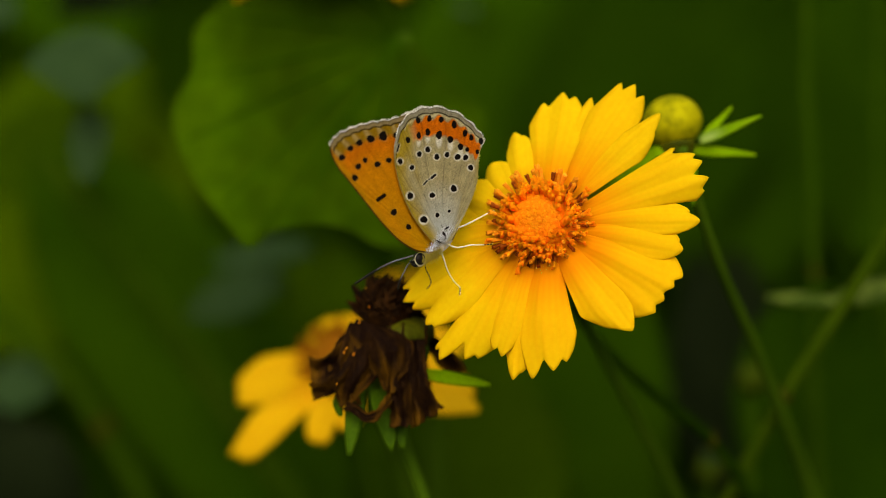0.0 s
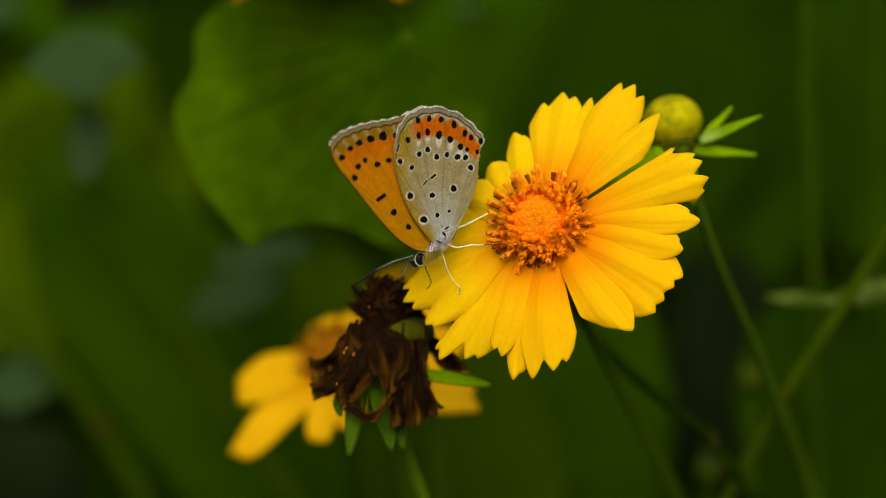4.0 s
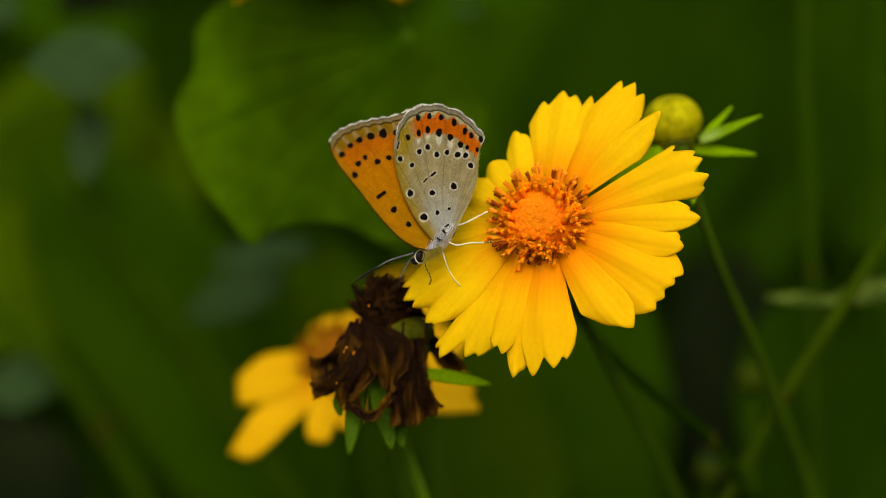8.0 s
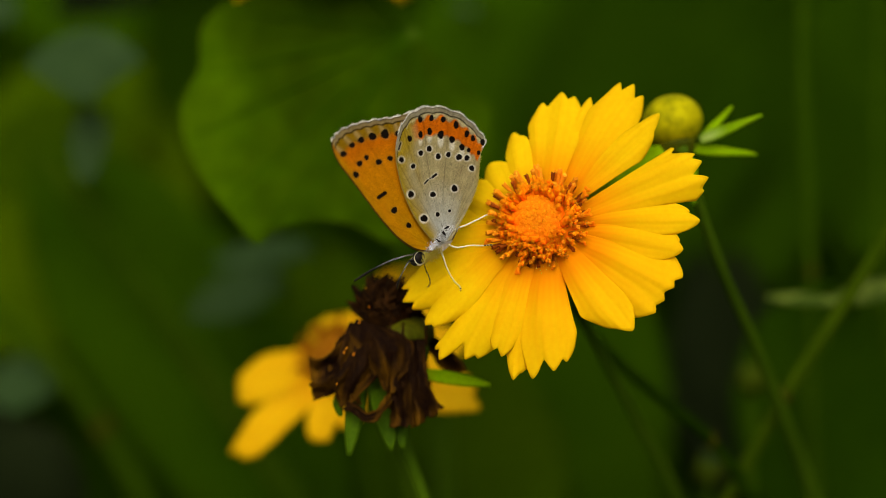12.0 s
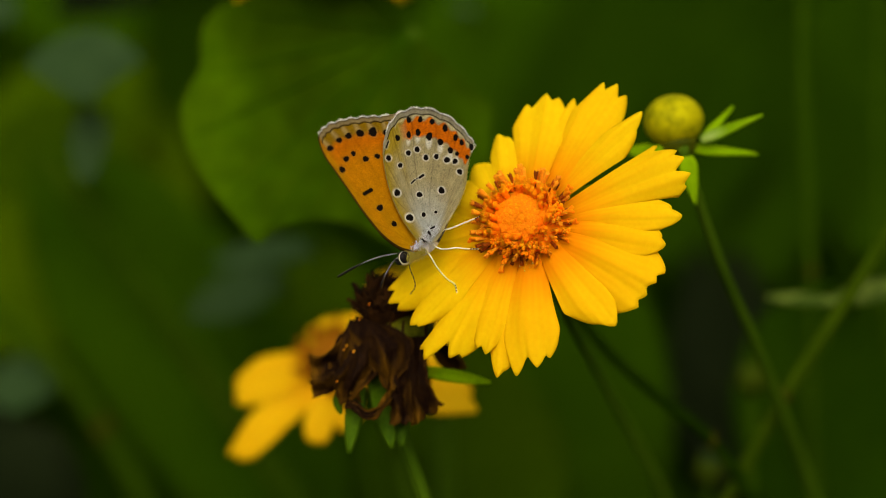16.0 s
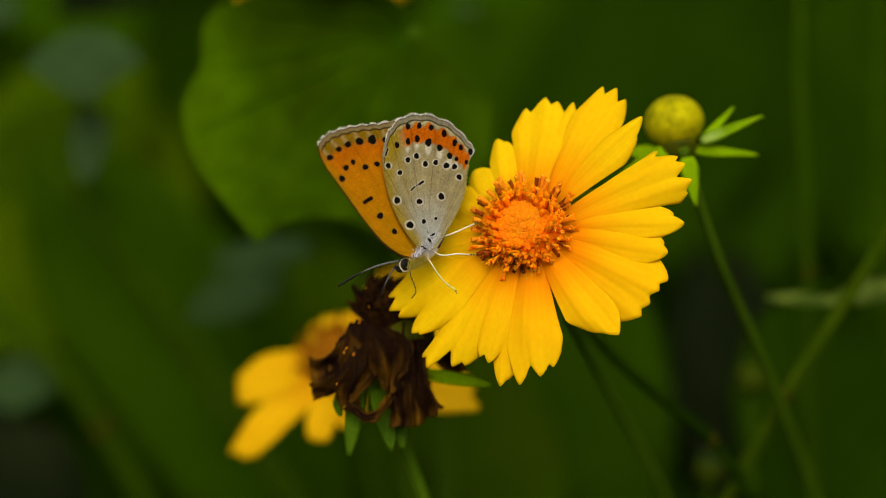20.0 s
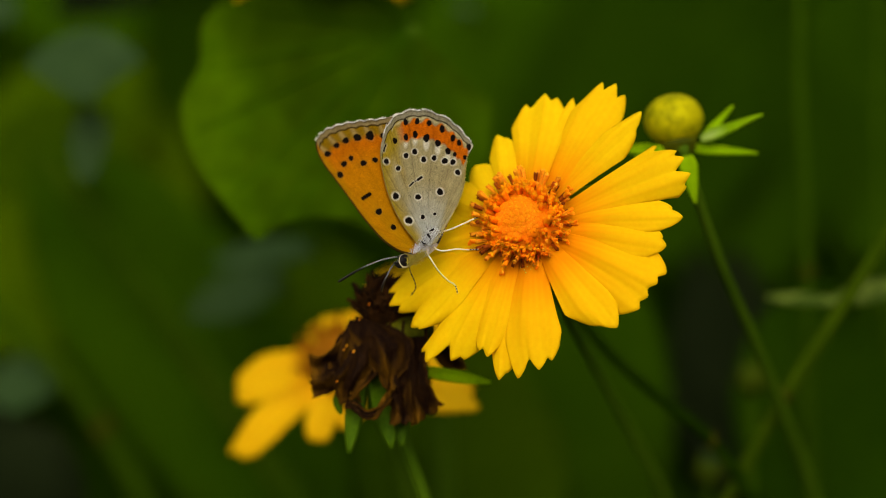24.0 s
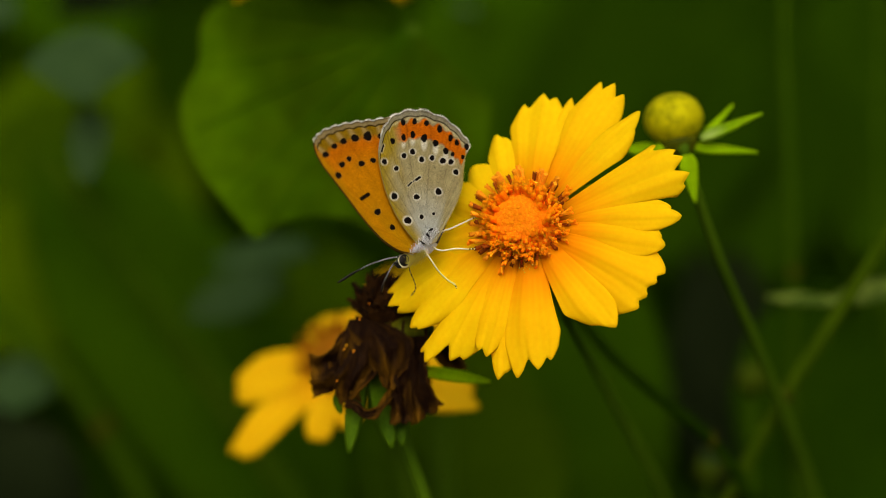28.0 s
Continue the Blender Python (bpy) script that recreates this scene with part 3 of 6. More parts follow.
# ---- composite flowers ----
def petal_mesh(length, width, teeth=3, arch=0.10, cup=0.12, twist=0.0, seed=0.0, nu=26, nv=25, thick=0.00022, dip=0.0):
    """A ray petal along +x with lengthwise folds and a toothed end; millimetres in, metres out."""
    L, w = length * 0.001, width * 0.0005

    def ends(v):
        t = (v + 1) / 2 * teeth + 0.25 * math.sin(v * 2 + seed)
        f = t - math.floor(t)
        notch = abs(2 * f - 1) ** 1.35
        tall = 0.045 * math.sin(2.3 * math.floor(t) + seed * 3)
        return 0.99 - 0.075 * notch - 0.12 * abs(v) ** 1.8 + tall * (1 - notch)

    def shape(u, v):
        x = L * (u - (1 - ends(v)) * u ** 3.5)
        half = w * (0.36 + 0.64 * min(1, u * 1.5) ** 0.75) * (1 - 0.16 * max(0, u - 0.75) / 0.25)
        half *= 1 + 0.05 * math.sin(3 * u + seed * 2)
        y = v * half + 0.03 * L * math.sin(2.2 * u + seed) * u
        z = arch * L * math.sin(math.pi * u * 0.9) - dip * L * u * u + cup * half * (v * v - 0.3)
        z += 0.024 * half * 2 * math.cos(v * math.pi * 2.0 + seed) * min(1, u * 2)
        z += 0.008 * half * 2 * math.cos(v * math.pi * 7 + seed * 2)
        z += 0.02 * L * math.sin(4 * u + seed + 2 * v)
        a = twist * u
        return (x, y * math.cos(a) - z * math.sin(a), y * math.sin(a) + z * math.cos(a))

    def tone(u, v):
        streak = 0.07 * (0.5 + 0.5 * math.cos(v * math.pi * 7 + seed * 2)) + 0.10 * (0.5 + 0.5 * math.cos(v * math.pi * 2 + seed))
        return max(0.0, 0.65 - 1.5 * u) + streak * (1 - 0.6 * u)
    return sheet(shape, nu, nv, thick, tone)


def ray_frame(angle, rise=0.0, out=0.0, base=0.0):
    """The axes of a petal in its flower: angle counts from the flower's right, rise towards the viewer (-y), base: millimetres from the axis."""
    a = radians(angle)
    d, n = Vector((math.cos(a), 0, math.sin(a))), Vector((0, -1, 0))
    e = radians(rise)
    way = d * math.cos(e) + n * math.sin(e)
    return aim((d * base + n * out) * 0.001, way, n * math.cos(e) - d * math.sin(e))


FLOWER_POSE = pose(*mm(*(15.8, 3, 2.82)), -16, 0, -17)
# Rays of the main flower: root, tooth tips (x, z in the flower's plane), width, lift off the receptacle, pointedness, orange depth.
# Orange depth is partly pigment, partly the shade low and right, painted in.
RAYS = [
    ((-1.1, 4.7), ((-2.4, 18.7), (0.3, 20.2), (2.0, 19.7)), 7.4, 0.30, 1.0, 0.0),
    ((0.9, 4.7), ((4.5, 19.4), (5.7, 18.0)), 4.6, -0.10, 1.0, 0.05),
    ((1.9, 4.3), ((8.9, 21.5), (10.8, 21.3), (12.1, 19.7)), 6.6, 0.25, 1.0, 0.05),
    ((2.7, 3.6), ((14.9, 16.6), (14.2, 13.8)), 4.3, 0.50, 0.6, 0.0),
    ((3.4, 1.4), ((17.6, 12.2), (20.3, 10.5), (21.4, 9.5), (22.4, 7.2), (22.0, 5.6)), 7.2, 0.35, 1.0, 0.05),
    ((3.3, 0.3), ((21.4, 1.0), (19.8, 2.4)), 5.2, 0.12, 0.7, 0.10),
    ((3.4, -0.6), ((18.7, -2.0), (19.3, -3.3)), 5.8, 0.22, 0.7, 0.16),
    ((2.7, -2.0), ((19.4, -7.3), (18.4, -9.0), (17.1, -10.8), (16.0, -12.5)), 8.4, 0.35, 1.0, 0.20),
]
RAYS_2 = [
    ((2.0, -3.3), ((12.8, -15.2), (10.8, -14.9)), 6.6, 0.55, 0.8, 0.16),
    ((-0.0, -4.3), ((3.6, -19.9), (1.8, -21.1), (-1.3, -22.4)), 7.2, 0.40, 1.0, 0.14),
    ((-1.7, -4.3), ((-4.2, -22.3), (-3.2, -21.3)), 4.6, -0.25, 0.8, 0.14),
    ((-3.0, -4.0), ((-5.8, -19.2), (-7.1, -18.2)), 5.0, 0.45, 0.8, 0.12),
    ((-4.6, -3.4), ((-16.9, -18.3), (-15.1, -19.7), (-11.3, -19.6), (-9.7, -19.3), (-7.1, -18.3)), 7.0, 0.05, 1.0, 0.05),
    ((-5.7, -2.3), ((-17.5, -14.6), (-16.4, -14.8)), 5.2, 0.30, 0.8, 0.02),
]
RAYS_3 = [
    ((-6.2, -1.4), ((-21.5, -9.2), (-21.2, -11.2), (-19.8, -12.2)), 6.2, 0.10, 1.0, 0.0),
    ((-6.3, -0.6), ((-18.5, -3.8), (-18.0, -5.1)), 5.6, 0.20, 0.5, 0.0),
    ((-6.2, 0.5), ((-17.4, 1.3), (-17.1, 0.1)), 5.8, -0.10, 0.5, 0.0),
    ((-6.0, 1.7), ((-13.7, 5.9), (-13.3, 4.7)), 5.6, 0.15, 0.4, 0.0),
    ((-5.3, 3.0), ((-9.5, 9.7), (-8.3, 9.5)), 5.0, 0.0, 0.4, 0.0),
    ((-3.7, 4.1), ((-6.5, 14.1), (-5.3, 13.7)), 3.9, 0.2, 0.5, 0.0),
]


def toothed_petal(root, tips, width, pointed, deep, seed, nu=26, nv=35, thick=0.00022):
    """A ray petal from its root (x, z in millimetres) to its tooth tips, along +x of its own frame; also its angle in the flower."""
    r = Vector(root)
    rel = [Vector(t) - r for t in tips]
    axis = sum(rel, Vector((0, 0))) / len(rel)
    angle = math.atan2(axis.y, axis.x)
    c, s = math.cos(angle), math.sin(angle)
    along = [q.x * c + q.y * s for q in rel]
    w = width * 0.5
    side = [max(-0.95, min(0.95, (q.y * c - q.x * s) / (w * (0.84 if len(rel) < 4 else 1.08)))) for q in rel]
    L = max(along)
    bend = 0.05 * math.sin(seed * 3)

    def ends(v):
        steep = (0.10 + 0.20 * pointed) * (1.0 if len(rel) < 5 else 1.5)
        best = max(a / L - steep * abs(v - b) ** (1.9 - 0.6 * pointed) * (1.15 if len(along) > 2 else 1.0) for a, b in zip(along, side))
        return min(1.0, best) - 0.05 * abs(v) ** 6

    def shape(u, v):
        x = L * (u - (1 - ends(v)) * u ** 3.2)
        half = w * ((0.34 + 0.66 * min(1, u * 1.42) ** 0.8) * (1 - 0.14 * max(0, u - 0.75) / 0.25) if len(along) < 4 else 0.30 + 0.80 * u ** 1.1)
        y = v * half + bend * L * u * (1 - u)
        z = 0.05 * L * math.sin(math.pi * u * 0.9) - 0.04 * L * u * u - 0.23 * half * (v * v - 0.3)
        z += 0.046 * half * math.cos(v * math.pi * 2.0 + seed) * min(1, u * 2)
        z += 0.007 * half * math.cos(v * math.pi * 7 + seed * 2)
        z += 0.014 * L * math.sin(4 * u + seed + 2 * v)
        return (x * 0.001, y * 0.001, z * 0.001)

    def tone(u, v):
        streak = 0.10 * (0.5 + 0.5 * math.cos(v * math.pi * 7 + seed * 2)) + 0.08 * (0.5 + 0.5 * math.cos(v * math.pi * 2 + seed))
        warm = 0.55 + 0.45 * min(1.0, deep / 0.19)
        return (max(0.0, 0.78 - 1.5 * u) + streak * (1 - 0.6 * u)) * warm + deep * (1.3 - 0.8 * u)
    return sheet(shape, nu, nv, thick, tone), angle


def floret_meshes():
    """Shared small meshes: a closed bud, two open lobed florets, an anther column, a withered column and a curled stigma."""
    made = []

    def keep(name, bm, material):
        me = bpy.data.meshes.new(name)
        bmesh.ops.recalc_face_normals(bm, faces=bm.faces[:])
        bm.to_mesh(me)
        bm.free()
        me.materials.append(material)
        me.polygons.foreach_set("use_smooth", [True] * len(me.polygons))
        made.append((name, me))
    bm = bmesh.new()
    ball(bm, (0, 0.00034, 0), (0.00060, 0.00021, 0.00060), None, 8, 15)
    for v in bm.verts:
        v.co *= 1 + 0.16 * math.cos(5 * math.atan2(v.co.z, v.co.x)) * max(0, -v.co.y / 0.0004) + 0.10 * bump_noise(v.co.x, v.co.y, v.co.z, 5200)
    keep("floret_bud", bm, m_floret_young)
    for k, (flare, reach) in enumerate(((0.55, 0.62), (0.85, 0.5))):
        bm = bmesh.new()
        rnd = random.Random(20 + k)
        tube(bm, [(0, 0.0010, 0), (0, -0.0001, 0), (0, -0.0006, 0)], [0.00030, 0.00036, 0.00042], 10, 2)
        for q in range(5):
            b = 2 * math.pi * q / 5 + rnd.uniform(-0.15, 0.15)
            side = Vector((math.cos(b), 0, math.sin(b)))
            far = reach * rnd.uniform(0.8, 1.2) * 0.001
            root = side * 0.00030 + Vector((0, -0.0005, 0))
            tip = root + side * far * flare + Vector((0, -far * (1.1 - flare), 0))
            tube(bm, [root, root.lerp(tip, 0.55) + Vector((0, -0.00008, 0)), tip], [0.00021, 0.00019, 0.00005], 7, 3)
        tube(bm, [(0, 0, 0), (0.00003, -0.0007, 0), (0.00006, -0.0012, 0.00003)], [0.00020, 0.00022, 0.00012], 8, 2)
        keep("floret", bm, m_floret)
    for name, material, reach, thick in (("anther_column", m_anther, 0.0027, 0.00028), ("withered_column", m_anther_tip, 0.0024, 0.00025)):
        bm = bmesh.new()
        rings = []
        for y, w in ((0.0012, 0.75), (-0.0005, 0.86), (-reach * 0.7, 0.95), (-reach * 0.96, 1.12), (-reach, 1.05), (-reach * 0.97, 0.55)):
            rings.append([bm.verts.new((thick * w * (1 + (0.16 if y < -reach * 0.9 else 0.10) * (q % 2)) * math.cos(q * math.pi / 5) + 0.00003 * math.sin(y * 2000), y - (0.00012 * math.sin(q * 1.9) if y < -reach * 0.9 else 0), thick * w * (1 + (0.16 if y < -reach * 0.9 else 0.10) * (q % 2)) * math.sin(q * math.pi / 5))) for q in range(10)])
        for r1, r2 in zip(rings, rings[1:]):
            for q in range(10):
                bm.faces.new((r1[q], r1[(q + 1) % 10], r2[(q + 1) % 10], r2[q]))
        bm.faces.new(rings[-1])
        keep(name, bm, material)
    bm = bmesh.new()
    for k in (-1, 1):
        tube(bm, [(0, 0.0002, 0), (k * 0.00010, -0.0007, 0), (k * 0.00028, -0.0011, 0.0001), (k * 0.00042, -0.0011, 0.0002)], [0.00024, 0.00025, 0.0002], 6, 2)
    keep("stigma", bm, m_floret_young)
    bm = bmesh.new()
    tube(bm, [(0, 0.0009, 0), (0, 0, 0), (0.00003, -0.0007, 0), (0.00005, -0.0012, 0)], [0.00026, 0.00031, 0.00033, 0.00036], 10, 2)
    for v in bm.verts:
        v.co *= 1 + (0.22 * math.cos(5 * math.atan2(v.co.z, v.co.x)) if v.co.y < -0.0010 else 0.0)
    keep("short_column", bm, m_floret)
    return made


FLORETS = floret_meshes()
OLD_FLORETS = []
for kind, mesh in FLORETS:
    mesh = mesh.copy()
    mesh.materials.clear()
    mesh.materials.append(m_floret_old)
    OLD_FLORETS.append((kind, mesh))


def disc(parent, radius, height, base, count, rnd, kinds_of=None):
    """The domed middle of a flower, with its florets as pieces."""
    bm = bmesh.new()
    rings = []
    for k in range(9):
        r = radius * 0.93 * math.sin(k / 8 * math.pi / 2)
        h = base + (height - 0.75) * math.cos(k / 8 * math.pi / 2) ** 0.9
        rings.append([bm.verts.new((r * 0.001 * math.cos(a), -h * 0.001, r * 0.001 * math.sin(a))) for a in (2 * math.pi * j / 28 for j in range(28))] if k else [bm.verts.new((0, -h * 0.001, 0))])
    for j in range(28):
        bm.faces.new((rings[0][0], rings[1][j], rings[1][(j + 1) % 28]))
    for a, b in zip(rings[1:], rings[2:]):
        for j in range(28):
            bm.faces.new((a[j], b[j], b[(j + 1) % 28], a[(j + 1) % 28]))
    dome = part("disc", bm, m_floret_old if kinds_of else m_floret, parent, "domed brown disc of spent florets" if kinds_of else "domed orange disc of tiny florets")
    inner, middle = int(count * 0.44), int(count * 0.81)
    for i in range(count):
        if i < inner:
            q = math.sqrt((i + 0.5) / inner) * 0.48
        elif i < middle:
            q = 0.48 + 0.31 * (i - inner + 0.5) / (middle - inner)
        else:
            q = 0.80 + 0.12 * (i % 2) + rnd.uniform(-0.03, 0.03)
        turned = i * 2.399963 if i < middle else 2 * math.pi * (i - middle) / (count - middle) + rnd.uniform(-0.09, 0.09)
        a = turned + rnd.uniform(-0.2, 0.2) * q * (i < middle)
        tilt = q * q * 1.25
        e = q + rnd.uniform(-0.02, 0.02)
        r, h = radius * math.sin(e * math.pi / 2) * (0.66 + 0.34 * e), base + height * math.cos(min(1, e) * math.pi / 2) ** 0.9
        d, n = Vector((math.cos(a), 0, math.sin(a))), Vector((0, -1, 0))
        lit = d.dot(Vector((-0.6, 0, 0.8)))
        way = (n * math.cos(tilt) + d * math.sin(tilt) + Vector((rnd.uniform(-1, 1), rnd.uniform(-1, 1), rnd.uniform(-1, 1))) * 0.34 * q * q).normalized()
        at = (d * r + n * h) * 0.001
        turn = Vector((0, -1, 0)).rotation_difference(way)
        size = rnd.uniform(0.88, 1.12)
        if i < inner:
            kinds = [(0, size * rnd.uniform(0.8, 1.1) * (0.52 + 0.95 * q), at + way * rnd.uniform(-0.00010, 0.00022))]
        elif i < middle:
            kinds = [(rnd.choice((6, 6, 6, 1, 2)) if q > 0.60 else rnd.choice((0, 0, 6, 6)), size * rnd.uniform(1.1, 1.45), at + way * rnd.uniform(-0.0002, 0.0004))]
            if q > 0.62 and rnd.random() < 0.30:
                kinds = [(3, size * 0.72, at - way * 0.0004)]
            if kinds[0][0] == 0:
                kinds = [(0, size * rnd.uniform(1.1, 1.5), at)]
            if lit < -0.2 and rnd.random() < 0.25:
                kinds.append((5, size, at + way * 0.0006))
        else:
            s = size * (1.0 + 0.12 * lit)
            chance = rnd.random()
            # More brown columns on the unlit side: its shade put into their colour.
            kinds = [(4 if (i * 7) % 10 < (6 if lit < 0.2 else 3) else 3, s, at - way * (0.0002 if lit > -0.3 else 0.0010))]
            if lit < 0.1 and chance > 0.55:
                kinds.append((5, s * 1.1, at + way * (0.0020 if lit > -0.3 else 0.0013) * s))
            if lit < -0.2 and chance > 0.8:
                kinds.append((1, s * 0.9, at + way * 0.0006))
        for which, s, where in kinds:
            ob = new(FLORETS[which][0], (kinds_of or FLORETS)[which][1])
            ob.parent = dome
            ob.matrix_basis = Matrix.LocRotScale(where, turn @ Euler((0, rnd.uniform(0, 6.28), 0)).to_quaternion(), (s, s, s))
    return dome


def sepal_mesh(length, width, curl=0.3, seed=0.0, pointed=False, pale=0.0):
    """A narrow green sepal along +x; pale: how strong the white sheen painted at its root is."""
    L, w = length * 0.001, width * 0.0005

    def shape(u, v):
        half = w * (math.sin(math.pi * (0.18 + 0.80 * u)) ** 0.8 if not pointed else min(1.0, 0.55 + 2.2 * u) * (1.02 - u ** 1.6))
        return (u * L, v * half, curl * L * u * u + 0.35 * half * v * v + 0.02 * L * math.sin(5 * u + seed))
    return sheet(shape, 14, 9, 0.0004, lambda u, v: pale * max(0.0, 1 - abs(u - 0.12) * 3.4) * (1 - 0.8 * abs(v)))


def main_flower():
    thing = holder("coreopsis_flower", FLOWER_POSE)
    rnd = random.Random(3)
    for root, tips, width, lift, pointed, deep in RAYS + RAYS_2 + RAYS_3:
        # More orange towards the right: the side shade goes into the tone.
        me, angle = toothed_petal(root, tips, width * 1.13, pointed, deep * 1.5 + max(0.10, min(0.18, (root[0] + 6.5) * 0.045)), rnd.uniform(0, 6))
        m = ray_frame(math.degrees(angle), 0)
        m.translation = Vector((root[0], -1.2 - 1.35 * lift, root[1])) * 0.001
        part("petal", place_mesh(me, m), m_petal, thing)
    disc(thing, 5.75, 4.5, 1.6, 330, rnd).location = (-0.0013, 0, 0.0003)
    for x, z in ((-1.4, -6.5), (-0.8, -6.8), (-0.4, -6.3), (0.1, -6.7), (-0.6, -7.2), (0.5, -6.1)):
        bm = bmesh.new()
        ball(bm, (x * 0.001, -0.0026, z * 0.001), [rnd.uniform(0.06, 0.13) * 0.001 for _ in range(3)], None, 5, 7)
        part("pollen_grain", bm, m_fur, thing)
    bm = bmesh.new()
    ball(bm, (0, 0.002, 0), (0.0052, 0.0032, 0.0052), None, 8, 16)
    part("calyx", bm, m_calyx, thing)
    for k in range(8):
        part("sepal", place_mesh(sepal_mesh(9, 3.2, -0.1, k), ray_frame(k * 45 + 39, -6, -0.6, 3)), m_sepal, thing)
    return tagged(thing, "bright yellow flower with toothed petals and orange disc", "flower", "coreopsis flowers")


def stem_part(thing, points, radii):
    """The stem of a flower, from world places in millimetres, as a part in the thing's space."""
    inv = thing.matrix_basis.inverted()
    foot = mm(*points[-1])
    bm = bmesh.new()
    tube(bm, [mm(*p) - foot for p in points], [r * 0.001 for r in radii], 10, 8)
    ob = part("stem", bm, m_stem, thing)
    ob.matrix_basis = inv @ Matrix.Translation(foot)
    return ob


flower = main_flower()
FLOWER_STEM = [(16.89, 6, 1.3), (20.14, 23.1, -8.38), (24.53, 36.4, -16.06), (32.16, 51.6, -29.26), (38.53, 63, -40.84), (45, 65, -120), (56, 70, -260), (60, 72, -458)]
flower_stem = stem_part(flower, FLOWER_STEM, [0.8, 0.75, 0.8, 0.9, 1.1, 1.4])


# The blurred flower behind the withered one.
def second_flower():
    thing = holder("coreopsis_flower", pose(*mm(*(-15.02, 58, -18.5)), -30, 0, -26))
    rnd = random.Random(11)
    for angle, length, width, teeth, rise in ((199, 19.3, 9.0, 2, 2), (230, 23.5, 7.8, 2, 0), (264, 14.2, 6.0, 2, 2), (288, 11.5, 5.0, 2, 0), (343, 24.0, 8.8, 2, 0), (12, 19.0, 7.0, 2, -2), (34, 19.0, 7.0, 2, 0), (70, 20.0, 8.6, 2, -8), (112, 8.0, 6.0, 2, -4), (138, 9.0, 6.0, 2, -2)):
        me = petal_mesh(length, width, teeth, 0.05, 0.15, rnd.uniform(-0.1, 0.1), rnd.uniform(0, 6), nu=14, nv=13, dip=0.05)
        part("petal", place_mesh(me, ray_frame(angle, rise, 1.0, 2)), m_petal_far, thing)
    disc(thing, 5.0, 4.8, 1.6, 110, rnd, OLD_FLORETS).location = (-0.0012, 0, -0.0006)
    bm = bmesh.new()
    ball(bm, (0, 0.002, 0), (0.005, 0.003, 0.005), None, 8, 14)
    part("calyx", bm, m_calyx, thing)
    return tagged(thing, "amber yellow flower behind the withered flower head", "flower", "coreopsis flowers")


flower_2 = second_flower()
stem_part(flower_2, [(-14.69, 62, -15.62), (-11.71, 72, -23.51), (-8.06, 80, -34.46), (-5.23, 84, -44.43), (-8, 90, -140), (-10, 92, -458)], [1.0, 1.1, 1.3, 1.6])


# A flower above, of which only the petal tips hang into view.
def third_flower():
    thing = holder("coreopsis_flower", pose(*mm(*(-19.0, 48, 56.3)), 12, 0, 10))
    rnd = random.Random(15)
    for angle, length in ((228, 22.5), (268, 16.8), (309, 22.5), (350, 20), (30, 20), (75, 20), (120, 20), (165, 20), (195, 19)):
        me = petal_mesh(length - 1, 6.5, 2, 0.05, 0.15, rnd.uniform(-0.1, 0.1), rnd.uniform(0, 6), nu=12, nv=11, dip=0.05)
        part("petal", place_mesh(me, ray_frame(angle, 0, 1.0, 1)), m_petal_far, thing)
    disc(thing, 4.6, 5.0, 1.6, 50, rnd, OLD_FLORETS)
    return tagged(thing, "amber yellow flower hanging above the leaves", "flower", "coreopsis flowers")


flower_3 = third_flower()
stem_part(flower_3, [(-19.1, 50, 54.6), (-14.69, 110, 59.5), (-8.9, 130, 36.15), (-6.85, 135, -6.31), (-10, 140, -200), (-8, 140, -458)], [0.9, 1.0, 1.1, 1.4])


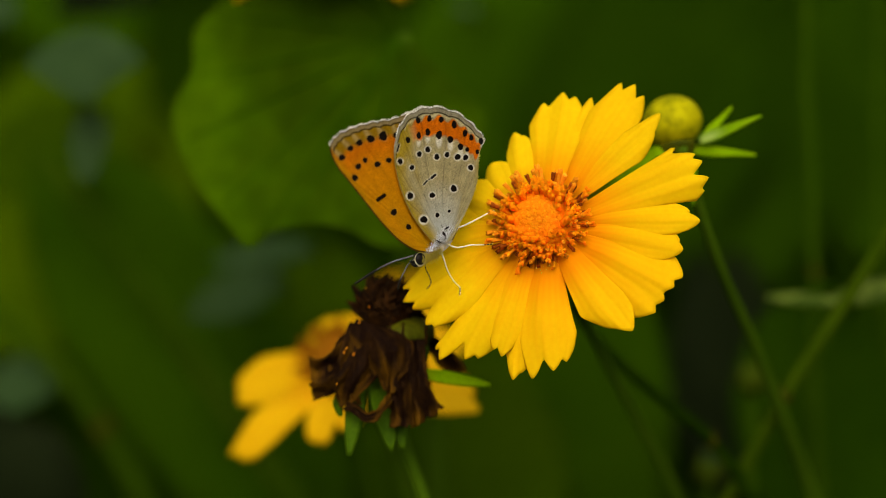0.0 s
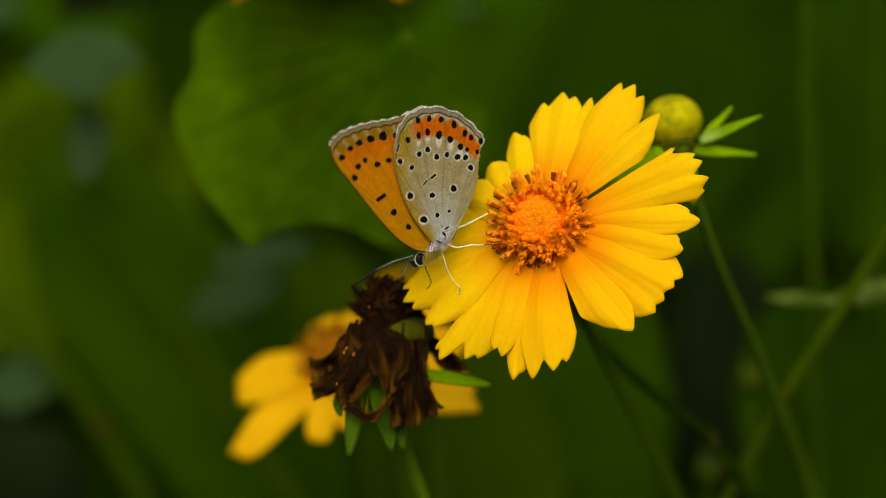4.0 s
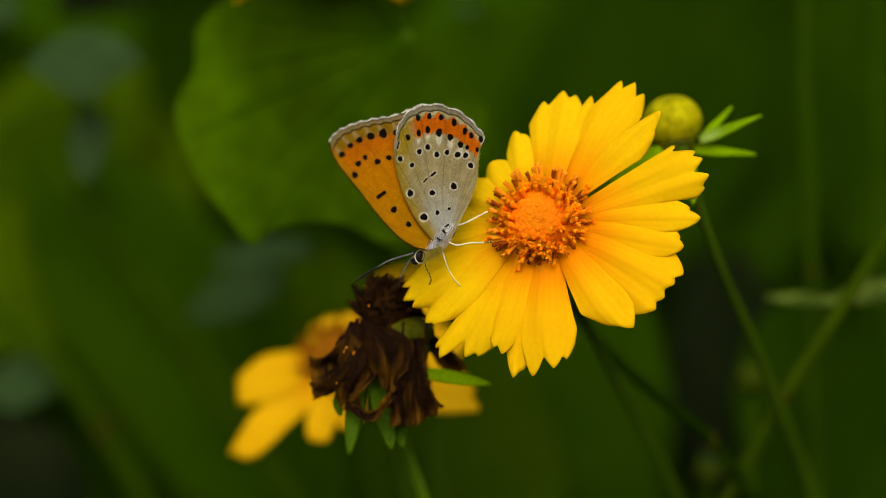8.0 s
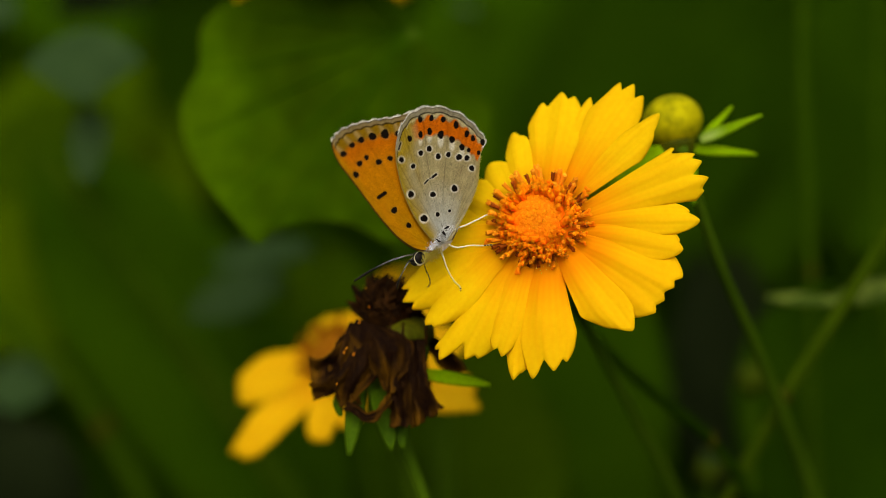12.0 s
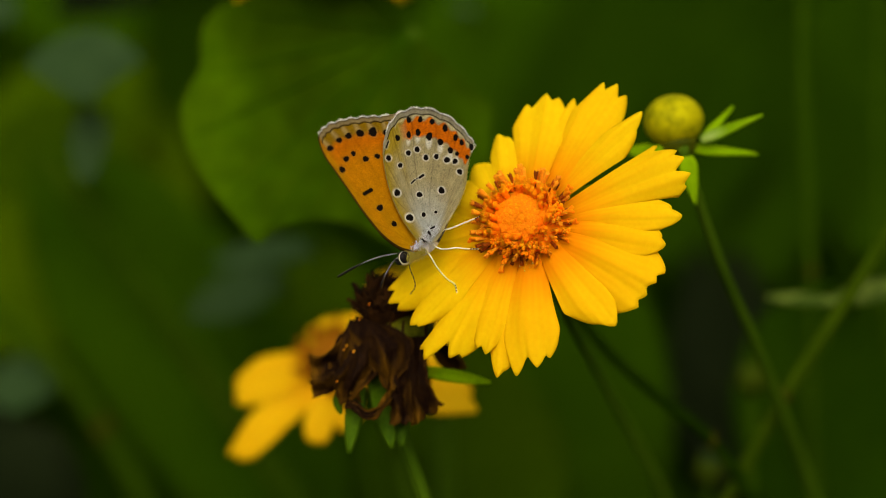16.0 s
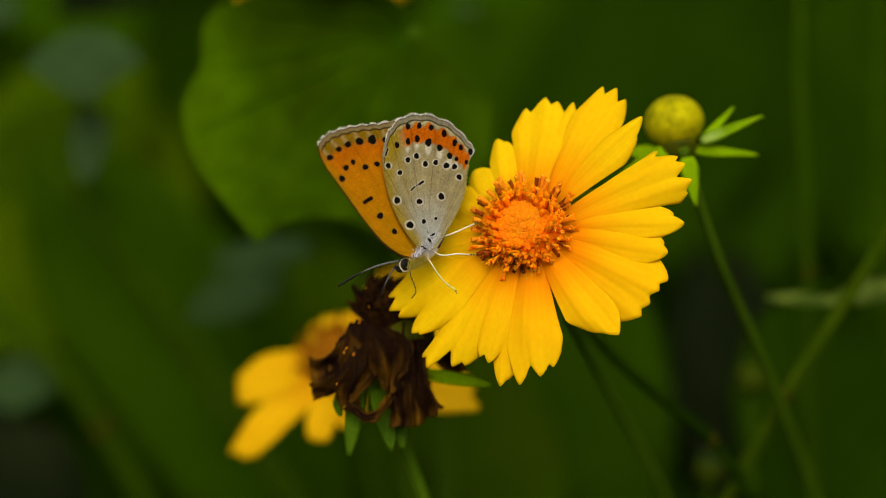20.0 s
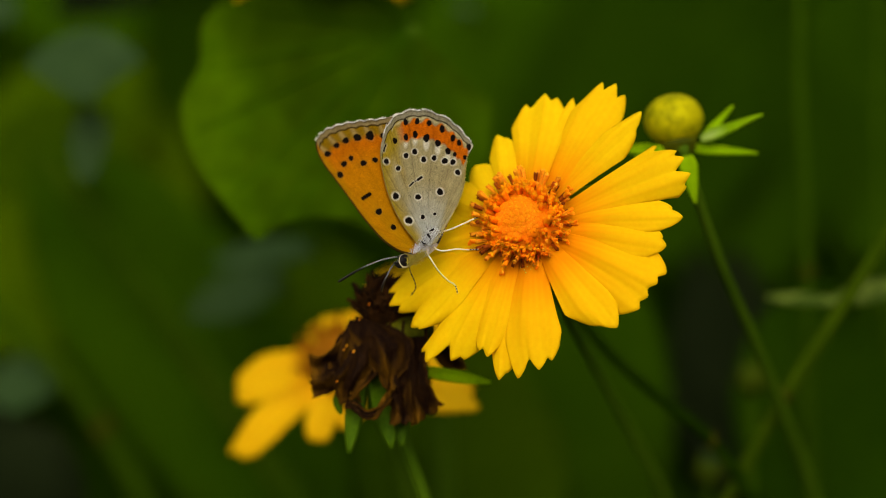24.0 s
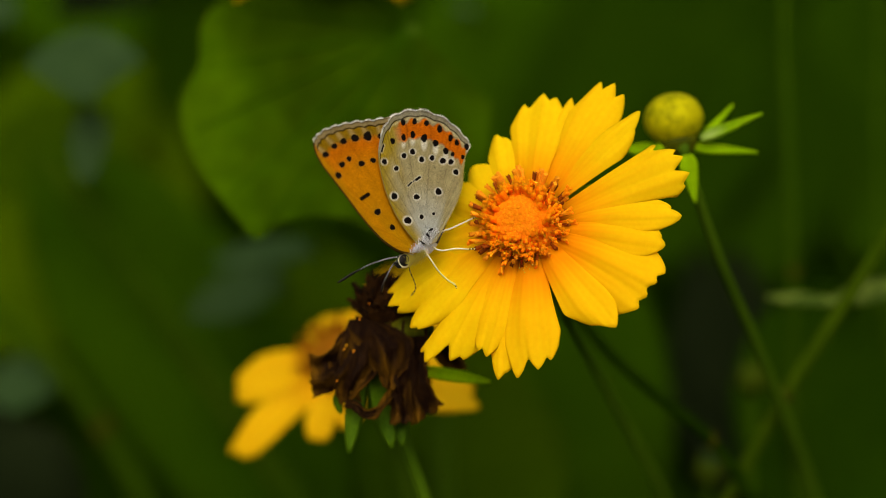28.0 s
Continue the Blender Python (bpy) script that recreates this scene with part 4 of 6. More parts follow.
# The withered flower: its drooping petals, each from the receptacle down by its two edges, how many folds it has and
# how far its brown is lightened.
DEAD_PETALS = [
    ([((-5.88, -2.8, 0.32), (-3.22, -3.6, 0.18)), ((-7.65, -3.8, -1.62), (-4.02, -4.6, -2.74)), ((-8.62, -4.2, -4.4), (-4.49, -5, -5.59)), ((-8.29, -4.2, -7.35), (-4.66, -4.8, -7.98)), ((-7.32, -3.8, -9.34), (-4.02, -4.4, -10.62))], 4, 0.0),
    ([((-5.53, -3.5, 0.09), (-3.62, -4, -1.12)), ((-7.05, -4.6, -1.76), (-4.99, -5, -5.18)), ((-8.91, -5.2, -3.29), (-7.43, -5.2, -8.61)), ((-10.4, -4.6, -3.89), (-9.34, -4.6, -9.62)), ((-11.7, -3.2, -3.61), (-11.19, -3.6, -9.84))], 5, 0.0),
    ([((-5.78, -3.6, 1.33), (-0.2, -4.4, 0.6)), ((-6.94, -4.8, -2.24), (-0.33, -5.6, -2.81)), ((-7.67, -5.4, -5.82), (-1.37, -6, -5.79)), ((-7.68, -5.2, -8.52), (-3.62, -5.6, -8.35)), ((-7.1, -4.6, -10.66), (-5.74, -4.8, -10.79))], 6, 0.0),
    ([((-1.71, -5, -0.36), (3.2, -5.2, -1.28)), ((-1.04, -5.6, -4.34), (2.88, -5.8, -5.15)), ((-0.39, -5.8, -8.42), (3.05, -6, -8.41)), ((0.1, -5.6, -11.2), (3.37, -5.8, -11.52)), ((0.25, -5, -13.86), (3.77, -5.4, -13.51))], 5, 0.0),
    ([((1.55, -4.6, -1.27), (5.15, -3.8, -1.13)), ((1.89, -5.2, -5.17), (5.32, -4.6, -4.79)), ((2.22, -5.4, -8.85), (5.98, -4.8, -8.06)), ((2.71, -5.2, -11.72), (6.96, -4.6, -10.28)), ((3.19, -4.6, -14.21), (7.94, -4, -11.13))], 5, 0.0),
    ([((-6.63, -5.2, -11.28), (-6.19, -5.0, -10.33)), ((-5.1, -6.2, -11.91), (-4.51, -5.8, -10.74)), ((-3.44, -6.6, -12.99), (-3.16, -6.2, -11.7)), ((-2.25, -6.6, -13.23), (-1.81, -6.2, -11.31)), ((-0.91, -6.4, -11.6), (-0.62, -6.0, -9.68)), ((0.13, -6.2, -10.57), (0.58, -5.9, -7.89))], 3, 0.25),
    ([((4.29, 1, -1.28), (6.62, 1.5, -0.97)), ((5.62, 2, -3.15), (8.78, 2.4, -2.83)), ((7.45, 2.4, -5.49), (10.36, 2.6, -4.33)), ((9.11, 2.4, -6.66), (11.28, 2.4, -5.83))], 3, 0.0),
    ([((-5.89, 2.5, -0.08), (0.78, 2.5, -0.08)), ((-7.94, 4, -3.89), (-0.09, 4.5, -4.32)), ((-8.65, 5, -7.0), (-4.3, 5, -7.6)), ((-8.15, 5, -9.2), (-5.6, 5, -9.6))], 4, 0.0),
    ([((-0.89, 2.5, -0.5), (5.11, 2.5, -0.66)), ((-0.59, 4.5, -4.74), (5.44, 4.5, -4.74)), ((-0.1, 5, -8.95), (6.1, 5, -8.95)), ((0.23, 5, -12.73), (6.61, 5, -11.64))], 4, 0.0),
    ([((-4.71, -4.4, 1.8), (-1.7, -4.6, 0.82)), ((-5.72, -5.4, 0.03), (1.77, -5.8, -0.35)), ((-5.1, -6.2, -2.19), (3.43, -6.6, -2.18)), ((-3.44, -6.8, -4.56), (2.83, -6.9, -4.56)), ((-1.8, -6.6, -6.36), (1.49, -6.8, -6.8)), ((-0.61, -6.2, -8.47), (0.74, -6.4, -8.76))], 4, 0.12),
]


def withered_flower():
    at = (-7.78, 14, -11.92)
    thing = holder("withered_flower", pose(*mm(*at), 0, 0, 0))
    rnd = random.Random(5)
    bm = bmesh.new()
    ball(bm, (0.0020, 0.0000, -0.0006), (0.0044, 0.0046, 0.0027), Euler((0, radians(-6), 0)).to_matrix(), 14, 28)
    for v in bm.verts:
        v.co *= 1 + 0.025 * math.cos(8 * math.atan2(v.co.y, v.co.x - 0.002) + 0.6) + 0.04 * bump_noise(v.co.x, v.co.y, v.co.z, 600)
    part("calyx", bm, m_calyx_old, thing, "dull olive calyx")
    for x, tall in ((1.95, 2.3), (5.3, 2.6), (0.1, 1.4)):
        bm = bmesh.new()
        tube(bm, [((x + 0.1) * 0.001, -0.0042, 0.0012), (x * 0.001, -0.0050, -0.0004), ((x + 0.15) * 0.001, -0.0052, (1.2 - tall * 1.3) * 0.001)], [0.00016, 0.0002, 0.00014], 6, 3)
        part("dried_strand", bm, m_dead_head, thing, "thin dried strand over the calyx")
    bm = bmesh.new()
    ball(bm, (-0.0004, 0, 0.0032), (0.0042, 0.0042, 0.0036), None, 22, 32)
    for v in bm.verts:
        v.co += v.co.normalized() * (0.0007 * bump_noise(v.co.x, v.co.y, v.co.z, 900) + 0.0005 * bump_noise(v.co.x, v.co.y, v.co.z, 2200))
    head = part("seed_head", bm, m_dead_head, thing, "black-brown dried seed head")
    bristle = bmesh.new()
    tube(bristle, [(0, 0, -0.0006), (0, 0.0001, 0.0010), (0.0003, 0, 0.0019)], [0.00034, 0.00036, 0.00012], 6, 3)
    me = bpy.data.meshes.new("dried_floret")
    bristle.to_mesh(me)
    bristle.free()
    me.materials.append(m_dead_head)
    for i in range(300):
        a, q = i * 2.399963, math.sqrt((i + 0.5) / 300)
        tilt = q * 1.75
        d = Vector((math.cos(a) * math.sin(tilt), math.sin(a) * math.sin(tilt), math.cos(tilt)))
        where = Vector((-0.0004, 0, 0.0029)) + Vector((d.x * 0.0039, d.y * 0.0039, d.z * 0.0034)) * rnd.uniform(0.92, 1.06)
        ob = new("dried_floret", me)
        ob.parent = head
        way = (d + Vector((rnd.uniform(-1, 1), rnd.uniform(-1, 1), rnd.uniform(-0.4, 1.3))) * 1.0).normalized()
        s = rnd.uniform(0.35, 1.0) if rnd.random() < 0.8 else rnd.uniform(1.0, 1.7)
        ob.matrix_basis = Matrix.LocRotScale(where, Vector((0, 0, 1)).rotation_difference(way), (s, s, s))
    # drooping, crumpled petals between their two edges, millimetres
    for k, (pairs, folds, lighten) in enumerate(DEAD_PETALS):
        one, two = (curve_through([Vector(q[e]) for q in pairs], 10) for e in (0, 1))
        n = len(one) - 1

        def shape(u, v, one=one, two=two, folds=folds, k=k, n=n):
            i = min(int(u * n), n - 1)
            a, b = one[i].lerp(one[i + 1], u * n - i), two[i].lerp(two[i + 1], u * n - i)
            wide, loose = (b - a).length, min(1, u * 2)
            f = 0.5 + 0.5 * v
            p = a.lerp(b, f)
            way = (one[i + 1] - one[i] + two[i + 1] - two[i]).normalized()
            p += way * (u ** 3 * (0.55 * bump_noise(v * 3.1, k, 0.3, 1.0, k) + 0.35 * bump_noise(v * 9, k, 1.3, 1.0, k)))
            p += (b - a).normalized() * (0.35 * loose * bump_noise(p.z, p.x, k, 0.5, k * 1.7) + 0.22 * bump_noise(p.z, v * 2, k, 1.5, k))
            deep = 0.13 * wide * math.cos(folds * v + k + 1.4 * u) + 0.8 * bump_noise(p.x, p.z * 0.6, k, 0.36, k * 3.1) + 0.55 * bump_noise(p.x * 1.6, p.z * 0.5, k, 0.9, k)
            deep += 0.16 * math.cos(11 * v + 3 * math.sin(3 * u + k)) + 0.22 * bump_noise(p.x * 2, p.z * 1.2, k, 1.6, k) + 0.25 * wide * 0.2 * v * v
            p.y += (0.25 + 0.75 * loose) * deep - 0.9 * max(0.0, u - 0.85) / 0.15 * (0.5 + bump_noise(v * 2, k, 0, 1.0))
            return p * 0.001

        # Lighter brown patches paint in light shining through the thin petals.
        def rim(u, v, k=k, lighten=lighten):
            streak = 0.5 + 0.5 * bump_noise(v * 9, u * 1.6, k, 1.0, k)
            patch = max(0.0, bump_noise(v * 1.5, u * 2.2, k, 1.3, k * 2.3) + 0.22)
            return max(0.0, min(0.95, ((u - 0.62) * 0.9 + (abs(v) - 0.8) * 0.5) * (0.4 + 0.9 * streak) + (0.85 + lighten) * patch + 0.08 * streak * u + 0.6 * lighten * streak))
        part("withered_petal", sheet(shape, 44, 31, 0.0002, rim), m_dead, thing)
    for (x, y, z), r in (((-5.1, -6.6, -3.24), 0.2), ((-6.17, -6.2, -2.44), 0.16), ((-6.5, -6.2, -3.01), 0.15), ((-7.55, -6.4, -7.57), 0.16), ((-4.32, -5.4, 1.29), 0.14), ((-2.95, -4.6, 3.56), 0.15), ((-3.46, -3.8, 6.26), 0.1)):
        bm = bmesh.new()
        ball(bm, (x * 0.001, y * 0.001, z * 0.001), (r * 0.0007, r * 0.0007, r * 0.0014), Euler((0, radians(25), 0)).to_matrix(), 5, 7)
        part("pollen_fleck", bm, m_anther, thing, "tiny orange fleck of pollen")
    # green sepals below and beside
    for way, length, width, curl, start in (((-0.125, -0.129, -0.98), 11.8, 2.3, 0.03, (-4.4, -2.5, -6.5)), ((0.17, 0, -0.985), 14.0, 3.3, 0.02, (-2.09, -3, -3.62)), ((0.983, -0.094, -0.159), 10.6, 1.6, -0.03, (4.32, -2, -6.13)), ((-0.461, -0.285, -0.841), 2.1, 0.8, 0.2, (-6.84, -3.4, -8.54)), ((0.316, 0, -0.949), 2.6, 0.8, -0.15, (-7.81, -4, -9.98)), ((0.09, -0.09, -0.992), 11.2, 2.8, 0.03, (0.84, -1, -6.18)), ((0.305, 0, -0.952), 4.3, 2.2, 0.05, (3.82, -2, -0.36)), ((0.868, 0.414, 0.275), 7.2, 2.6, 0.1, (-0.01, 0, -1.25))):
        m = aim(Vector(start) * 0.001, way, (0, -1, 0.2))
        part("sepal", place_mesh(sepal_mesh(length, width, curl, length), m), m_sepal if way[0] > 0.9 else m_sepal_dark, thing)
    return tagged(thing, "withered brown flower with drooping crumpled petals", "dead flower")


dead_flower = withered_flower()
stem_part(dead_flower, [(-7.64, 15, -12.37), (-7.16, 16, -20.72), (-6.02, 18, -27.5), (-2.69, 21, -37.81), (0, 24, -100), (6, 22, -250), (8, 24, -458)], [0.8, 0.9, 1.0, 1.1, 1.3, 1.5])


# The bud.
def bud():
    thing = holder("flower_bud", pose(*mm(*(34.02, 19, 18.86)), 0, 0, 0))
    bm = bmesh.new()
    ball(bm, (0, 0, 0), (0.00448, 0.0043, 0.0039), Euler((0, radians(-12), 0)).to_matrix(), 16, 28)
    for v in bm.verts:
        a = math.atan2(v.co.y, v.co.x)
        v.co *= 1 + 0.018 * abs(math.cos(a * 4)) * (0.3 + 0.7 * max(0, v.co.z / 0.004))
    part("bud_body", bm, m_bud, thing, "closed olive yellow bud")
    bm = bmesh.new()
    tube(bm, [(0.0006, 0, -0.0026), (0.0006, 0, -0.0034), (0.0008, 0, -0.0044), (0.0010, 0, -0.0054), (0.0013, 0, -0.0066)], [0.0028, 0.0030, 0.0026, 0.0018, 0.0009], 22, 5)
    part("calyx", bm, m_calyx_old, thing)
    for way, length, width, start, curl in (((0.66, 0.1, 0.75), 7.2, 1.1, (4.2, 0, -2.9), -0.10), ((0.93, -0.2, 0.36), 9.9, 1.6, (3.9, -1, -2.8), 0.03), ((1, 0.1, -0.09), 9.8, 1.6, (2.9, 0, -4.0), 0.0), ((0.20, -0.1, -1), 7.2, 2.6, (1.6, -3.2, -5.4), -0.04), ((-0.85, -0.1, -0.62), 15.0, 3.0, (-1.6, -2, -4.4), -0.03), ((-0.95, 0.3, 0.05), 6.0, 2.2, (-2.2, 1, -4.6), 0.15)):
        m = aim(Vector(start) * 0.001, way, (0, -1, 0.3))
        part("sepal", place_mesh(sepal_mesh(length, width, curl, length, True, 1.0 if length == 9.9 else 0.0), m), m_sepal_bud if length == 9.9 else m_sepal, thing)
    return tagged(thing, "round olive yellow bud with spreading green sepals", "flower bud")


flower_bud = bud()
stem_part(flower_bud, [(35.11, 16, 14.89), (37.59, 19.6, 7.64), (40.63, 25, 0.08), (47.99, 39.4, -13.97), (55.45, 53.8, -28.95), (61.19, 66.4, -41.88), (62, 75, -140), (66, 78, -458)], [0.8, 0.85, 0.9, 1.0, 1.2, 1.4])


def far_bud(place, size, foot, label, top=None):
    """A closed bud on a thin stem, out of focus in the thicket."""
    at = mm(*place)
    thing = holder("far_bud", Matrix.Translation(at))
    bm = bmesh.new()
    ball(bm, (0, 0, 0), (size * 0.001, size * 0.001, size * 0.0011), None, 12, 18)
    for v in bm.verts:
        v.co *= 1 + 0.05 * abs(math.cos(4 * math.atan2(v.co.y, v.co.x)))
    part("bud_body", bm, m_bud_far, thing)
    if top:
        part("petal_tip", place_mesh(sepal_mesh(size * 1.1, size * 0.55, 0.1, 1.0), aim(Vector((0, -size * 0.0009, size * 0.0003)), (0.1, -0.2, 1), (0, -1, 0.6))), m_leaf_grey, thing, "pale tip of a folded petal")
    bm = bmesh.new()
    low = mm(*foot) - at
    tube(bm, [(0, 0, -size * 0.0008), low * 0.4 + Vector((0.001, 0.01, 0)), low], [0.0006, 0.0008, 0.0012], 7)
    part("stem", bm, m_stem_dim, thing)
    return tagged(thing, label, "flower bud")


far_bud((52.44, 80, -22.18), 2.5, (60.44, 130, -454), "olive green bud out of focus among the stems")
far_bud((46.27, 92, -38.49), 2.4, (48.27, 140, -454), "small green bud with a pale tip", True)


# ---- the butterfly ----
def front_edge(x, z, i_frac, lo, hi):
    """How far each place on a wing lies from a stretch of its edge, in millimetres."""
    rows = np.where((i_frac[:, 0] >= lo) & (i_frac[:, 0] <= hi))[0][::2]
    far = np.full(x.shape, 99.0)
    for r in rows:
        for f in (0.0, 0.5, 1.0, 1.5):
            q = min(r + int(f) + 1, len(x) - 1)
            ex, ez = (e[q - 1, -1] + (e[q, -1] - e[q - 1, -1]) * (f % 1) for e in (x, z))
            far = np.minimum(far, np.hypot(x - ex, z - ez))
    return far


def pigment_hind(x, z, s, i_frac):
    """Colours of the hindwing's underside: beige, an orange band, black spots in white rings."""
    beige, olive, pale, orange = (np.array(srgb(*c)) for c in ((177, 168, 124), (174, 150, 4), (198, 208, 210), (212, 112, 6)))
    white, black, margin = np.array(srgb(236, 236, 224)), np.array(srgb(22, 18, 16)), np.array(srgb(164, 161, 138))

    def blend(c, to, f):
        f = np.clip(f, 0, 1)[..., None]
        return c * (1 - f) + to * f
    c = np.broadcast_to(beige, (*x.shape, 3)).copy()
    c = blend(c, pale, (1.12 - s * 2.3) * (0.75 + 0.5 * np.random.RandomState(2).rand(*x.shape)))
    front = front_edge(x, z, i_frac, 0.02, 0.33)
    c = blend(c, olive, 0.9 * np.clip(1.15 - front / 1.7, 0, 1))
    c = blend(c, olive, 0.75 * np.clip((0.385 - i_frac) * 22, 0, 1) * np.clip((s - 0.74) * 10, 0, 1) * np.clip((i_frac - 0.2) * 20, 0, 1))
    c = blend(c, olive, 0.6 * np.exp(-((i_frac - 0.31) / 0.025) ** 2) * np.clip((s - 0.45) * 4, 0, 1) * np.clip((0.93 - s) * 9, 0, 1))
    c = blend(c, olive * 1.1, 0.45 * np.clip((i_frac - 0.70) * 12, 0, 1) * np.clip((s - 0.85) * 8, 0, 1))
    scallop = 0.008 * np.cos(i_frac * 2 * np.pi / 0.043)
    band = np.clip((s - 0.780 + scallop) * 45, 0, 1) * np.clip((0.932 - s + 2.2 * scallop) * 60, 0, 1) * np.clip((i_frac - 0.345) * 25, 0, 1) * np.clip((0.70 - i_frac) * 60, 0, 1)
    c = blend(c, orange, band)
    c = blend(c, white * np.array((0.8, 0.75, 0.5)), 0.7 * np.exp(-((s - 0.943 - scallop) / 0.008) ** 2) * (i_frac > 0.33) * (i_frac < 0.71))
    c = blend(c, margin * 0.5, 0.45 * np.clip((0.18 - front) * 12, 0, 1))
    edge_band = np.clip((s - 0.957) * 200, 0, 1) * np.clip((i_frac - 0.22) * 30, 0, 1) * np.clip((0.71 - i_frac) * 60, 0, 1)
    c = blend(c, margin, 0.9 * edge_band)
    c = blend(c, black, 0.95 * np.exp(-((s - 0.955) / 0.006) ** 2) * (i_frac > 0.2) * (i_frac < 0.71))
    c = blend(c, black, 0.5 * np.exp(-((s - 0.992) / 0.005) ** 2) * (i_frac > 0.3) * (i_frac < 0.71) * (0.5 + 0.5 * np.cos(i_frac * 420)))
    for k in range(9):
        vein = np.exp(-((i_frac - 0.14 - 0.085 * k - 0.012 * np.sin(s * 5 + k)) / 0.0035) ** 2)
        c = blend(c, c * 0.72, vein * np.clip((s - 0.12) * 4, 0, 1) * (s < 0.95))
    for a, b, r in HIND_RINGED:
        d = np.hypot(x - a, z - b)
        c = blend(c, white, np.clip((r * 1.72 - d) / 0.26, 0, 1))
    for a, b, r in HIND_PLAIN:
        d = np.hypot(x - a, z - b)
        c = blend(c, white, 0.85 * np.clip((r * 1.5 - np.hypot((x - a) * 1.3, (z - b + 0.75) * 0.55)) / 0.35, 0, 1) * np.clip((0.79 - s) * 50, 0, 1))
    for a, b, r, tall in [(a, b, r, 1.04) for a, b, r in HIND_RINGED] + [(a, b, r * 0.98, 1.28) for a, b, r in HIND_PLAIN]:
        ang = np.arctan2(z - b, x - a)
        d = np.hypot((x - a) * tall ** 0.5, (z - b) / tall ** 0.7) * (1 + 0.07 * np.sin(2 * ang + a * 5) + 0.05 * np.sin(3 * ang + b * 7) + 0.03 * np.sin(5 * ang + a))
        c = blend(c, black, np.clip((r * 1.06 - d) / 0.08 + 0.5, 0, 1))
    for a0, b0, a1, b1, r in HIND_DASH:
        t = np.clip(((x - a0) * (a1 - a0) + (z - b0) * (b1 - b0)) / ((a1 - a0) ** 2 + (b1 - b0) ** 2), 0, 1)
        d = np.hypot(x - a0 - t * (a1 - a0), z - b0 - t * (b1 - b0))
        c = blend(c, white, 0.6 * np.clip((r * 2.0 - d) / 0.3, 0, 1))
        c = blend(c, black, np.clip((r - d) / 0.08, 0, 1))
    speck = np.random.RandomState(31).rand(*x.shape)
    speck = np.minimum(speck, np.roll(speck, 1, 1))
    c = blend(c, c * 0.4, 0.9 * (speck < 0.017) * np.clip((0.75 - s) * 4, 0, 1))
    lines = np.random.RandomState(9).rand(len(x), 1)
    lines = (lines + np.roll(lines, 1, 0)) / 2
    c = c * (0.88 + 0.24 * lines)[..., None]
    grain = 1 + 0.18 * np.random.RandomState(4).randn(*x.shape)
    return np.clip(c * grain[..., None], 0, 1)


